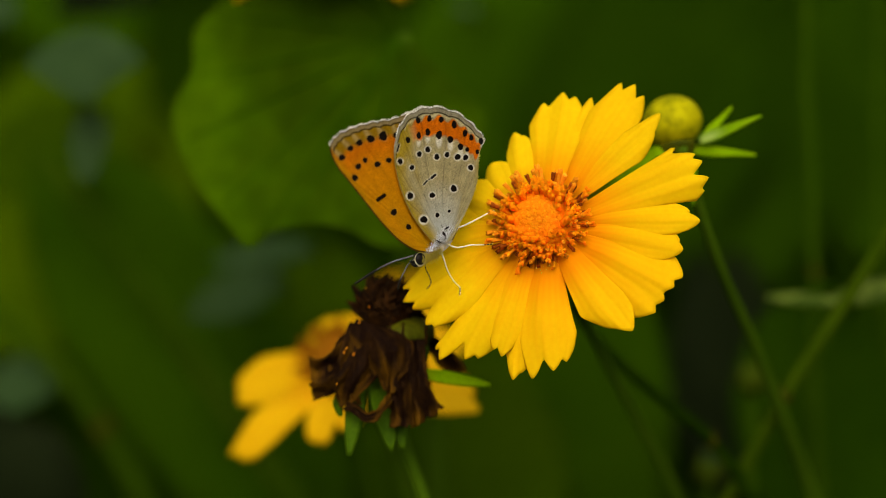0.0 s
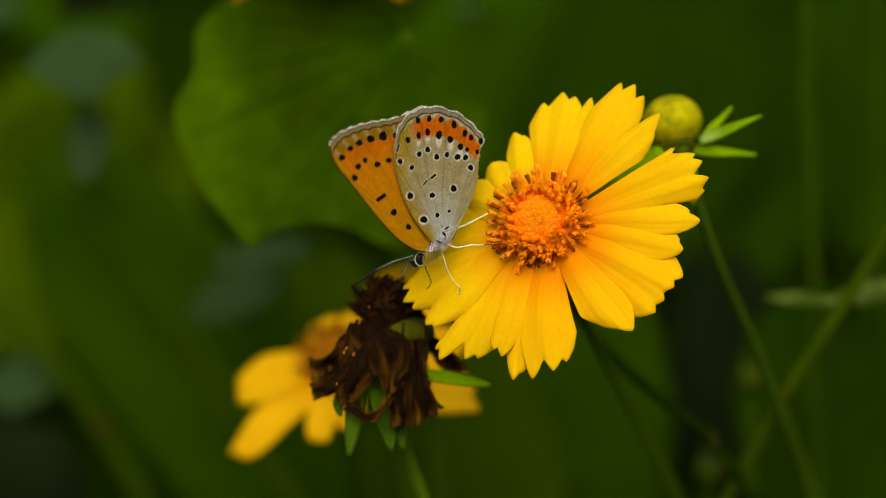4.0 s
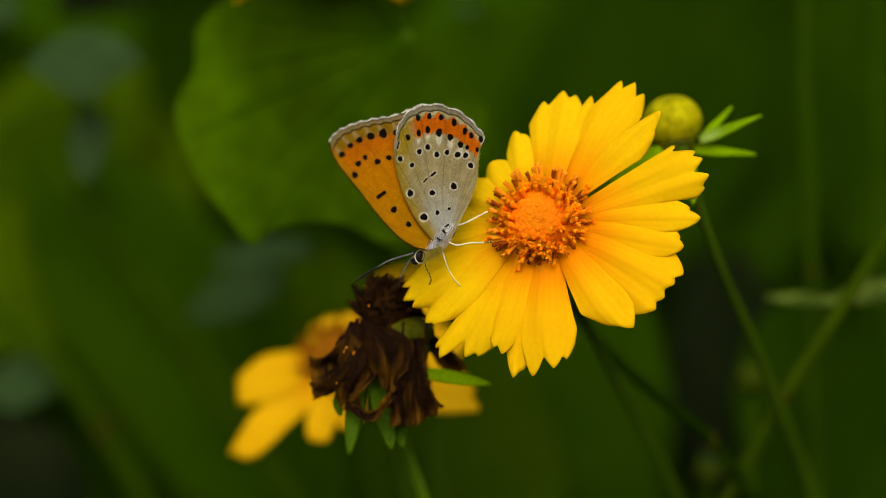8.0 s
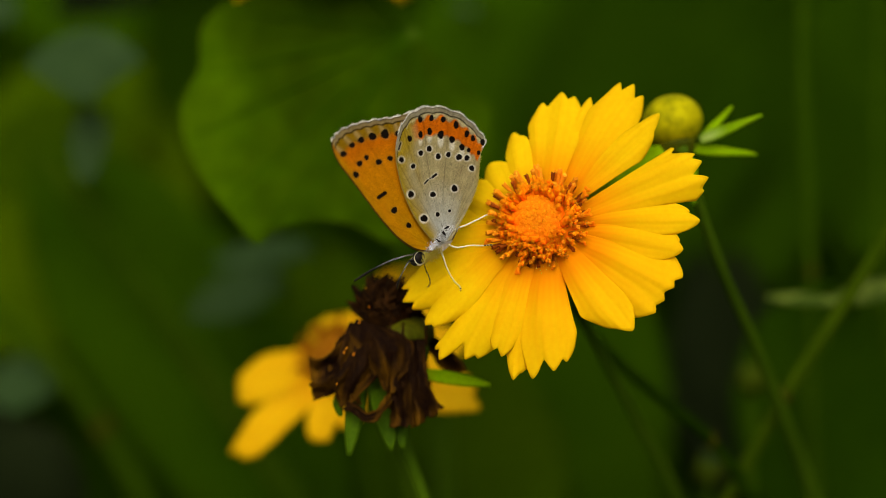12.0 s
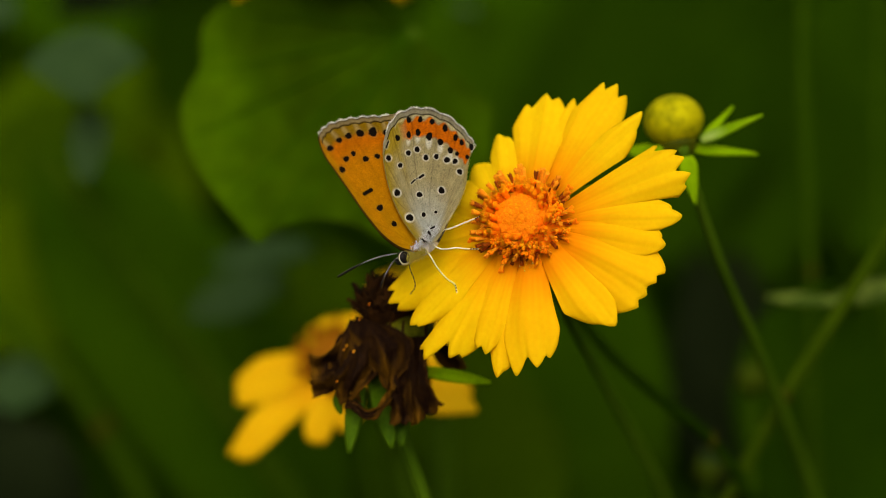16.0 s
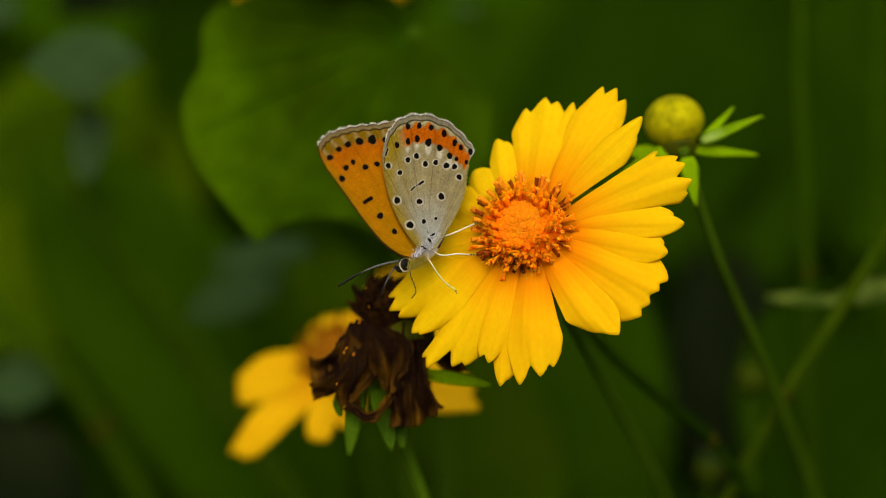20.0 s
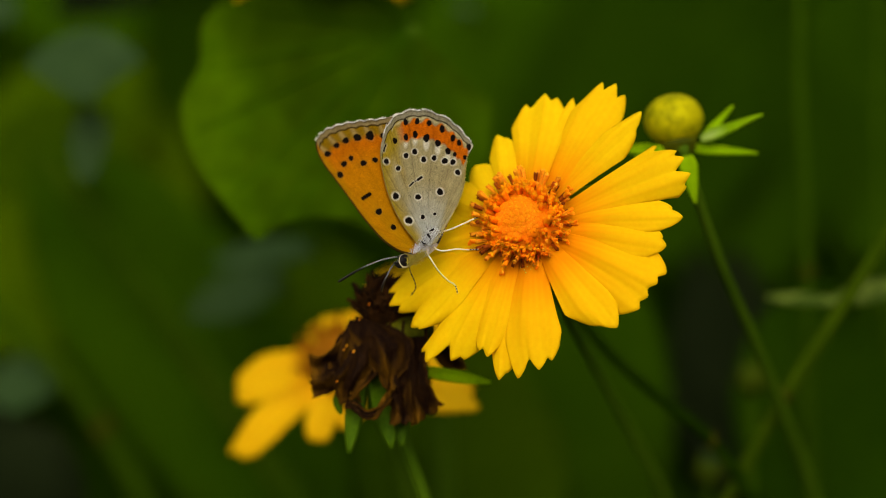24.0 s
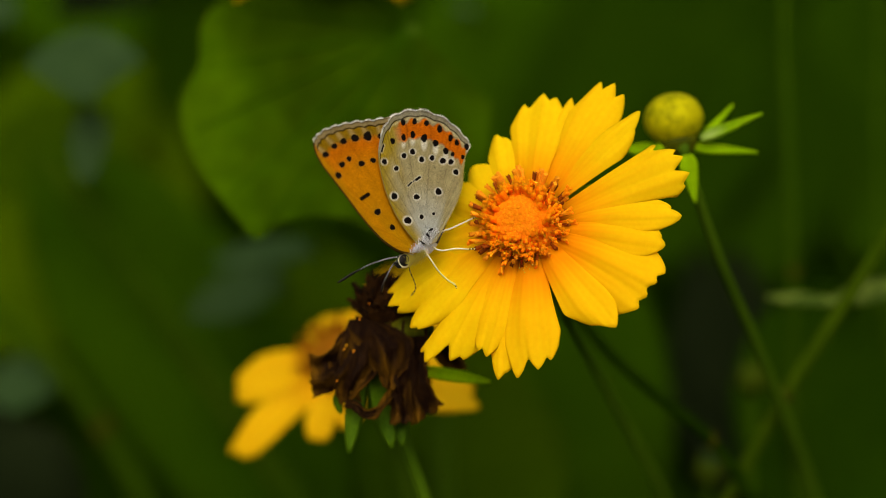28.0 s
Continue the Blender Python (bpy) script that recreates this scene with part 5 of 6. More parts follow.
def pigment_fore(x, z, s, i_frac):
    """Colours of the forewing's underside: orange with an olive margin and black spots."""
    orange, gold, olive = (np.array(srgb(*c)) for c in ((218, 141, 4), (208, 152, 4), (142, 122, 14)))
    black, pale = np.array(srgb(26, 20, 14)), np.array(srgb(182, 160, 104))

    def blend(c, to, f):
        f = np.clip(f, 0, 1)[..., None]
        return c * (1 - f) + to * f
    c = np.broadcast_to(orange, (*x.shape, 3)).copy()
    c = blend(c, gold, np.clip(1.25 - s * 1.45 - (i_frac - 0.4) * 0.9, 0, 1))
    front = front_edge(x, z, i_frac, 0.02, 0.50)
    c = blend(c, gold * np.array((0.85, 0.9, 1)), 0.85 * np.clip(1.2 - front / 1.1, 0, 1))
    outer = np.clip((i_frac - 0.47) * 30, 0, 1)
    c = blend(c, np.array(srgb(210, 108, 2)), 0.6 * np.clip((s - 0.70) * 8, 0, 1) * np.clip((i_frac - 0.42) * 9, 0, 1))
    c = blend(c, olive, 0.85 * outer * np.clip((s - 0.862) * 28, 0, 1))
    for a, b, r in FORE_SPOTS[:6]:
        far_off = np.hypot(a, b) + 1e-6
        across, along = (x * b - z * a) / far_off, (x * a + z * b) / far_off - far_off
        c = blend(c, pale * 1.15, 0.75 * np.exp(-(across / (0.42 - 0.12 * np.clip(along, 0, 2))) ** 2) * np.clip((along - 0.2) * 3, 0, 1) * (s < 0.958))
    edge_band = np.clip((s - 0.960) * 200, 0, 1) * np.clip((i_frac - 0.48) * 30, 0, 1)
    c = blend(c, pale * np.array((0.78, 0.86, 1.1)), 0.85 * edge_band)
    c = blend(c, black, 0.95 * np.exp(-((s - 0.957) / 0.006) ** 2) * (i_frac > 0.47))
    c = blend(c, black, 0.5 * np.exp(-((s - 0.994) / 0.005) ** 2) * (i_frac > 0.47))
    c = blend(c, black * 2.0, 0.9 * np.clip((0.26 - front) * 12, 0, 1))
    for k in range(9):
        vein = np.exp(-((i_frac - 0.10 - 0.105 * k - 0.012 * np.sin(s * 4 + k)) / 0.004) ** 2)
        c = blend(c, c * 0.85, vein * np.clip((s - 0.1) * 4, 0, 1))
    for a, b, r in FORE_SPOTS:
        ang = np.arctan2(z - b, x - a)
        d = np.hypot(x - a, z - b) * (1 + 0.07 * np.sin(2 * ang + a * 5) + 0.05 * np.sin(3 * ang + b * 7) + 0.03 * np.sin(5 * ang + a))
        c = blend(c, pale, 0.25 * np.clip((r * 1.5 - d) / 0.3, 0, 1))
        c = blend(c, black, np.clip((r * 1.05 - d) / 0.08 + 0.5, 0, 1))
    for a0, b0, a1, b1, r in FORE_DASH:
        t = np.clip(((x - a0) * (a1 - a0) + (z - b0) * (b1 - b0)) / ((a1 - a0) ** 2 + (b1 - b0) ** 2), 0, 1)
        d = np.hypot(x - a0 - t * (a1 - a0), z - b0 - t * (b1 - b0))
        c = blend(c, black, np.clip((r - d) / 0.1, 0, 1))
    lines = np.random.RandomState(12).rand(len(x), 1)
    lines = (lines + np.roll(lines, 1, 0)) / 2
    c = c * (0.95 + 0.10 * lines)[..., None]
    grain = 1 + 0.09 * np.random.RandomState(6).randn(*x.shape)
    return np.clip(c * grain[..., None], 0, 1)


HIND_RINGED = [(-6.11, 11.83, 0.37), (-4.45, 10.96, 0.33), (-3.41, 12.86, 0.35), (-2.22, 13.5, 0.37), (-0.95, 12.47, 0.37), (0.48, 12.78, 0.35), (1.98, 12.47, 0.41), (3.1, 12.39, 0.37), (3.81, 10.96, 0.37), (-4.68, 6.99, 0.44), (-1.59, 7.07, 0.38), (1.43, 8.02, 0.43), (-2.78, 3.65, 0.48), (-0.87, 4.29, 0.3), (0.79, 4.84, 0.21)]
HIND_PLAIN = [(-3.57, 17.63, 0.37), (-1.98, 17.86, 0.37), (-0.32, 17.71, 0.38), (1.51, 16.99, 0.43), (3.02, 15.8, 0.4), (3.89, 15.17, 0.35), (5.24, 14.69, 0.37), (-5, 14.85, 0.37), (-3.49, 15.48, 0.37), (-2.22, 15.96, 0.4), (-0.64, 15.56, 0.48), (0.95, 14.93, 0.43), (2.38, 13.89, 0.41), (3.33, 13.5, 0.29), (4.76, 13.18, 0.29)]
HIND_DASH = [(-2.78, 8.58, -2.3, 9.13, 0.15), (-2.06, 9.29, -1.75, 9.45, 0.13), (-1.67, 9.53, -1.19, 9.92, 0.22), (-6.27, 14.21, -6.51, 13.26, 0.16)]
FORE_SPOTS = [(-8.5, 15.4, 0.6), (-10.24, 15.01, 0.52), (-11.83, 14.45, 0.44), (-13.1, 13.66, 0.4), (-14.29, 12.39, 0.43), (-6.51, 15.48, 0.52), (-7.7, 11.99, 0.37), (-9.29, 11.43, 0.41), (-11.04, 11.99, 0.35), (-11.99, 11.12, 0.4), (-12.47, 9.53, 0.43), (-6.99, 4.68, 0.44), (-4.92, 2.62, 0.37)]
FORE_DASH = [(-9.21, 6.43, -8.34, 7.07, 0.34)]
HIND_LINE = [(-1.35, 0.24), (-3.18, 2.38), (-4.68, 4.76), (-5.88, 7.54), (-6.59, 10.08), (-6.99, 12.7), (-6.75, 15.09), (-6.11, 16.91), (-5, 18.42), (-3.41, 19.21), (-1.51, 19.53), (0.71, 19.14), (2.78, 18.18), (4.21, 16.91), (5.4, 15.56), (5.72, 14.93), (5.24, 13.74), (4.92, 11.51), (4.76, 9.13), (4.21, 7.15), (3.18, 4.76), (2.14, 2.78), (1.19, 0.79)]
FORE_LINE = [(-1.67, -1.11), (-3.81, -0.79), (-5.96, 0.4), (-8.34, 2.7), (-11.35, 6.43), (-13.42, 9.05), (-14.93, 10.96), (-15.8, 12.7), (-16.04, 14.05), (-15.32, 15.24), (-13.1, 16.52), (-10.32, 17.31), (-7.54, 17.79), (-5.16, 18.34), (-1.98, 17.07), (0.4, 10.72), (0.56, 4.37)]


def fringe(edge, lo, hi, base, depth, rnd, size=0.42, step=0.03):
    """Short pale hairs along a stretch of a wing's edge, in one mesh."""
    verts, faces = [], []
    n = len(edge)
    i0, i1 = int(lo * n), int(hi * n)
    for i in range(i0, i1):
        a, b = Vector(edge[i]), Vector(edge[min(i + 1, n - 1)])
        count = max(1, int((b - a).length / step))
        for k in range(count):
            p = a.lerp(b, (k + rnd.random()) / count)
            out = (p - Vector(base)).normalized()
            if lo > 0.7:
                out = Vector(((b - a).y, -(b - a).x)).normalized() * (1 if (b - a).cross(p - Vector(base)) < 0 else -1)
            t = Vector((-out.y, out.x))
            way = (out + t * rnd.uniform(-0.35, 0.35)).normalized()
            tuft = abs(math.sin((i / n - lo) / (hi - lo) * 8 * math.pi))
            L, w = size * rnd.uniform(0.45, 1.0) * (0.75 + 0.35 * tuft), 0.040
            y = depth + rnd.uniform(-0.06, 0.12)
            q = len(verts)
            p = p - out * 0.12
            for s1, s2, yy in ((-w, 0, y), (w, 0, y), (0, 0, y + 0.06)):
                verts.append((p.x + t.x * s1, yy, p.y + t.y * s1))
            e = p + way * L
            verts.append((e.x, y + rnd.uniform(-0.1, 0.1), e.y))
            faces += [(q, q + 1, q + 3), (q + 1, q + 2, q + 3), (q + 2, q, q + 3)]
    me = bpy.data.meshes.new("fringe")
    me.from_pydata([(x * 0.001, y * 0.001, z * 0.001) for x, y, z in verts], [], faces)
    return me


def wing(name, parent, base, outline, pigment, depth, lean, ns, steps, lo, hi, rnd, label, inner=False):
    """One wing: a thin sheet with its veins raised, scales coloured as on the real wing, and a fringe."""
    x, z, s, edge = fan(base, outline, ns, steps, (lo, hi, 8, 0.22))
    i_frac = np.broadcast_to(np.linspace(0, 1, len(x))[:, None], x.shape)
    ripple = 0.05 * np.cos(i_frac * 72) * s + 0.25 * s * s * np.sin(i_frac * 5)
    y = depth + lean[0] * x + lean[1] * z + ripple
    colour = pigment(x, z, s, i_frac)
    ob = part(name, fan_mesh(name, x, y, z, 0.07, colour), m_wing, parent, label)
    if inner:
        part("inner_fringe", fringe(edge, 0.73, 0.985, base, depth + lean[0] * edge[:, 0].mean() + lean[1] * edge[:, 1].mean(), rnd, 0.42, 0.10), m_fur, ob, "golden hairs on the inner margin")
    part("fringe", fringe(edge, lo, hi, base, depth + lean[0] * edge[:, 0].mean() + lean[1] * edge[:, 1].mean(), rnd), m_fringe, ob)
    return ob


def banded_leg(points, thing, name, r=0.17, bands=5, dark_from=0.7, base_material=None, pale=None):
    """A jointed leg: a pale shaft and a foot ringed in black and white."""
    line = curve_through([Vector(p) * 0.001 for p in points], 10)
    cut = int(len(line) * dark_from)
    bm = bmesh.new()
    tube(bm, line[:cut + 1], [r * 0.0012, r * 0.001, r * 0.00085], 7, 1)
    shaft = part(name, bm, base_material or m_white, thing)
    rest = line[cut:]
    n = bands * 2
    for k in range(n):
        f0, f1 = ((2 * (j // 2) + 1.3 * (j % 2)) / n * (len(rest) - 1) for j in (k, k + 1))

        def at(f):
            i = min(int(f), len(rest) - 2)
            return rest[i].lerp(rest[i + 1], f - i)
        bm = bmesh.new()
        tube(bm, [at(f0), at((f0 + f1) / 2), at(f1)], [r * 0.0008, r * 0.00085, r * 0.0008], 7, 1)
        part("ring", bm, m_black if k % 2 == 0 else pale or m_white, shaft)
    return shaft


def antenna(points, thing):
    line = curve_through([Vector(p) * 0.001 for p in points], 12)
    bm = bmesh.new()
    tube(bm, line, [0.00011, 0.00009, 0.00009, 0.00009, 0.00011, 0.00019, 0.00014], 7, 1)
    shaft = part("antenna", bm, m_black, thing, "black antenna with white rings and a dark club")
    for k in range(2, int(len(line) * 0.78), 2):
        bm = bmesh.new()
        a, b = line[k], line[k].lerp(line[k + 1], 0.32)
        tube(bm, [a, a.lerp(b, 0.5), b], [0.000104, 0.000116, 0.000104], 7, 1)
        part("ring", bm, m_fur_pale, shaft)
    return shaft


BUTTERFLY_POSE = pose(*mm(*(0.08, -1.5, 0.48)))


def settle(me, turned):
    """The butterfly is laid out flat; here it takes its depth, turned by its yaw, and spreads with distance so that its
    outline from the camera stays the same.
    """
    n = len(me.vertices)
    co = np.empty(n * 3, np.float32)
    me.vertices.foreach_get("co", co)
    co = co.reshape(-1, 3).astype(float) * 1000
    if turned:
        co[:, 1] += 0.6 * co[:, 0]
    view_scale = (400 - 1.5 + co[:, 1]) / 397
    co[:, 0] = (co[:, 0] + 0.08) * view_scale - 0.08
    co[:, 2] = (co[:, 2] + 0.48) * view_scale - 0.48
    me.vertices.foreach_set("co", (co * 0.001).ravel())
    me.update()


def butterfly():
    thing = holder("butterfly", BUTTERFLY_POSE)
    rnd = random.Random(8)
    hb, fb = (0.08, 0.24), (-1.35, -0.4)
    wing("hindwing", thing, hb, HIND_LINE, pigment_hind, -1.5, (0.02, 0.06), 230, 14, 0.28, 0.72, rnd, "beige hindwing with orange band and ringed black spots", True)
    wing("forewing", thing, fb, FORE_LINE, pigment_fore, -0.5, (0.03, 0.06), 190, 14, 0.50, 0.78, rnd, "orange forewing with black spots")
    for name, base, line, pig, y, way in (("hindwing", hb, HIND_LINE, pigment_hind, 0.3, pose(-0.0001, 0.0012, 0.0001, 0, -1.9, 0)), ("forewing", fb, FORE_LINE, pigment_fore, 0.0, pose(0, 0.0012, -0.0001, 0, 0.4, 0))):
        ob = wing(name, thing, base, line, pig, y, (0.02, 0.02), 60, 6, 0.28 if name == "hindwing" else 0.5, 0.75, rnd, "far wing folded behind its twin")
        ob.matrix_basis = way
    # body: thorax, abdomen behind the wings, head
    bm = bmesh.new()
    ball(bm, (-0.00056, 0.00120, 0.00040), (0.0025, 0.0014, 0.0013), Euler((0, radians(-42), 0)).to_matrix(), 10, 14)
    thorax = part("thorax", bm, m_fur_pale, thing)
    bm = bmesh.new()
    tube(bm, [(0.00024, 0.00060, 0.00119), (0.00119, 0.00060, 0.00373), (0.00183, 0.00060, 0.00635), (0.00214, 0.00060, 0.00834)], [0.0012, 0.0013, 0.0011, 0.0004], 12, 5)
    part("abdomen", bm, m_body, thing)
    bm = bmesh.new()
    ball(bm, (-0.00294, 0.00100, -0.00175), (0.00105, 0.0010, 0.00098), None, 8, 12)
    head = part("head", bm, m_fur, thing)
    bm = bmesh.new()
    ball(bm, (-0.00151, 0.00050, -0.00130), (0.0011, 0.0008, 0.0005), Euler((0, radians(-35), 0)).to_matrix(), 10, 14)
    for v in bm.verts:
        v.co *= 1 + 0.03 * bump_noise(v.co.x, v.co.y, v.co.z, 2600)
    part("collar", bm, m_fur, thing, "furry neck tinted with yellow light off the petals")
    bm = bmesh.new()
    ball(bm, (-0.00326, 0.00010, -0.00188), (0.00072, 0.0004, 0.00086), None, 10, 16)
    part("eye", bm, m_black, head, "large black eye with a white rim")
    bm = bmesh.new()
    c = (-0.00326, 0.00020, -0.00191)
    ring = [(c[0] + 0.00076 * math.cos(a), c[1], c[2] + 0.00088 * math.sin(a)) for a in (1.5 + 5.6 * k / 24 for k in range(25))]
    tube(bm, ring, [0.00003, 0.00007, 0.00009, 0.00005, 0.00003], 6, 1)
    part("eye_rim", bm, m_white, head)
    bm = bmesh.new()
    ball(bm, (-0.00385, 0.00070, -0.00150), (0.00034, 0.0005, 0.0005), Euler((0, radians(20), 0)).to_matrix(), 8, 12)
    part("face", bm, m_black, head, "black hairy face")
    bm = bmesh.new()
    ball(bm, (-0.00325, 0.00060, -0.00265), (0.0006, 0.0005, 0.00032), Euler((0, radians(-15), 0)).to_matrix(), 8, 12)
    part("beard", bm, m_white, head, "pale fur under the head")
    for k, (a, b) in enumerate((((-0.00349, 0.00060, -0.00262), (-0.00453, 0.00020, -0.00262)), ((-0.00373, 0.00090, -0.00214), (-0.00484, 0.00080, -0.00222)))):
        bm = bmesh.new()
        mid = (Vector(a) + Vector(b)) / 2 + Vector((0, 0, -0.0002))
        tube(bm, [a, mid, b], [0.0003, 0.00026, 0.0001], 7, 3)
        part("palp", bm, m_black, head)
    # fur on the thorax and the wing roots, one tuft mesh
    verts, faces = [], []
    dark_verts, dark_faces = [], []
    for i in range(1300):
        f = rnd.random() ** 0.8
        px, pz = (1 - f) * (-2.14, -0.95)[0] + f * (1.03, 2.38)[0], (1 - f) * (-2.14, -0.95)[1] + f * (1.03, 2.38)[1]
        spread = 0.45 + 0.55 * f
        p = Vector((px + rnd.gauss(0, 0.50 * spread), rnd.uniform(-2.2, -0.9), pz + rnd.gauss(0, 0.42 * spread)))
        way = Vector((rnd.gauss(0.05, 0.35), rnd.uniform(-0.25, 0.05), rnd.gauss(0.9, 0.4))).normalized()
        to, hairs = (dark_verts, dark_faces) if rnd.random() < 0.36 else (verts, faces)
        L, w, q = rnd.uniform(0.18, 0.45), 0.022, len(to)
        to += [p + Vector((-w, 0, 0)), p + Vector((w, 0, 0)), p + Vector((0, w * 1.5, 0)), p + way * L]
        hairs += [(q, q + 1, q + 3), (q + 1, q + 2, q + 3), (q + 2, q, q + 3)]
    me = bpy.data.meshes.new("dark_fur")
    me.from_pydata([tuple(v * 0.001) for v in dark_verts], [], dark_faces)
    part("dark_fur", me, m_body, thorax, "dark grey fur")
    # Black blobs put in for the shaded slits between the fur.
    for spot, tilt in (((-0.00071, -0.00220, 0.00056), 25), ((0.00048, -0.00220, 0.00246), -30), ((0.00008, -0.00230, 0.00167), 60)):
        bm = bmesh.new()
        ball(bm, spot, (0.00042, 0.00014, 0.00013), Euler((0, radians(tilt), 0)).to_matrix(), 6, 9)
        for v in bm.verts:
            v.co += Vector((1, 0, 1)) * 0.00012 * bump_noise(v.co.x, v.co.y, v.co.z, 4000)
        part("dark_tuft", bm, m_black, thorax, "black blob put in for a dark slit in the fur")
    me = bpy.data.meshes.new("fur")
    me.from_pydata([tuple(v * 0.001) for v in verts], [], faces)
    part("fur", me, m_fur_pale, thorax, "pale bluish grey fur")
    neck_verts, neck_faces = [], []
    for i in range(900):
        f = rnd.random()
        p = Vector((-2.7 + 2.3 * f + rnd.gauss(0, 0.25), rnd.uniform(-1.1, -0.4), -2.0 + 1.3 * f + rnd.gauss(0, 0.40)))
        way = Vector((rnd.gauss(0.25, 0.4), rnd.uniform(-0.4, 0.0), rnd.gauss(-0.5, 0.5))).normalized()
        L, w, q = rnd.uniform(0.25, 0.6), 0.026, len(neck_verts)
        neck_verts += [p + Vector((-w, 0, 0)), p + Vector((w, 0, 0)), p + Vector((0, w * 1.5, 0)), p + way * L]
        neck_faces += [(q, q + 1, q + 3), (q + 1, q + 2, q + 3), (q + 2, q, q + 3)]
    me = bpy.data.meshes.new("neck_fur")
    me.from_pydata([tuple(v * 0.001) for v in neck_verts], [], neck_faces)
    part("neck_fur", me, m_fur, thorax, "neck fur tinted with yellow light off the petals")
    # legs and antennae
    legs = [
        banded_leg([(1.03, 0.6, 2.38), (2.38, 0.9, 2.64), (4.37, 1.7, 3.55), (6.11, 2.6, 4.48), (7.07, 3.0, 4.92)], thing, "leg", 0.112, 3, 0.78),
        banded_leg([(0.56, -0.06, 0.24), (1.43, 0.1, -0.20), (3.97, 1.0, 0.08), (5.56, 1.9, 0.10), (6.91, 2.5, 0.24)], thing, "leg", 0.115, 3, 0.78),
        banded_leg([(-0.56, -0.56, -0.4), (-0.08, -0.6, -1.51), (0.42, 0.4, -3.1), (1.57, 2.4, -5.14), (2.30, 3.3, -5.96), (2.3, 3.6, -7.07)], thing, "leg", 0.108, 3, 0.80),
        banded_leg([(-2.62, -1.07, -2.14), (-2.54, 0.2, -3.1), (-1.98, 2.2, -4.37), (-1.83, 4.2, -5.4), (-2.46, 5.5, -6.19)], thing, "leg", 0.10, 8, 0.1, m_leg_brown, m_leg_brown),
    ]
    feelers = [antenna([(-4.05, 0.4, -1.35), (-5.8, 0.5, -1.83), (-7.54, 0.9, -2.46), (-9.92, 1.6, -3.73), (-12.47, 2.5, -5.4)], thing),
               antenna([(-3.89, 1.2, -1.59), (-4.84, 1.6, -2.46), (-5.56, 2.2, -3.73), (-6.19, 2.6, -5.16), (-6.43, 2.9, -6.27)], thing)]
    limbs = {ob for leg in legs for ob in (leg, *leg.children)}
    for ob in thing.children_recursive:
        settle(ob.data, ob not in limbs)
    return tagged(thing, "orange and beige butterfly with folded wings on the flower", "butterfly"), legs, feelers


insect, insect_legs, insect_feelers = butterfly()


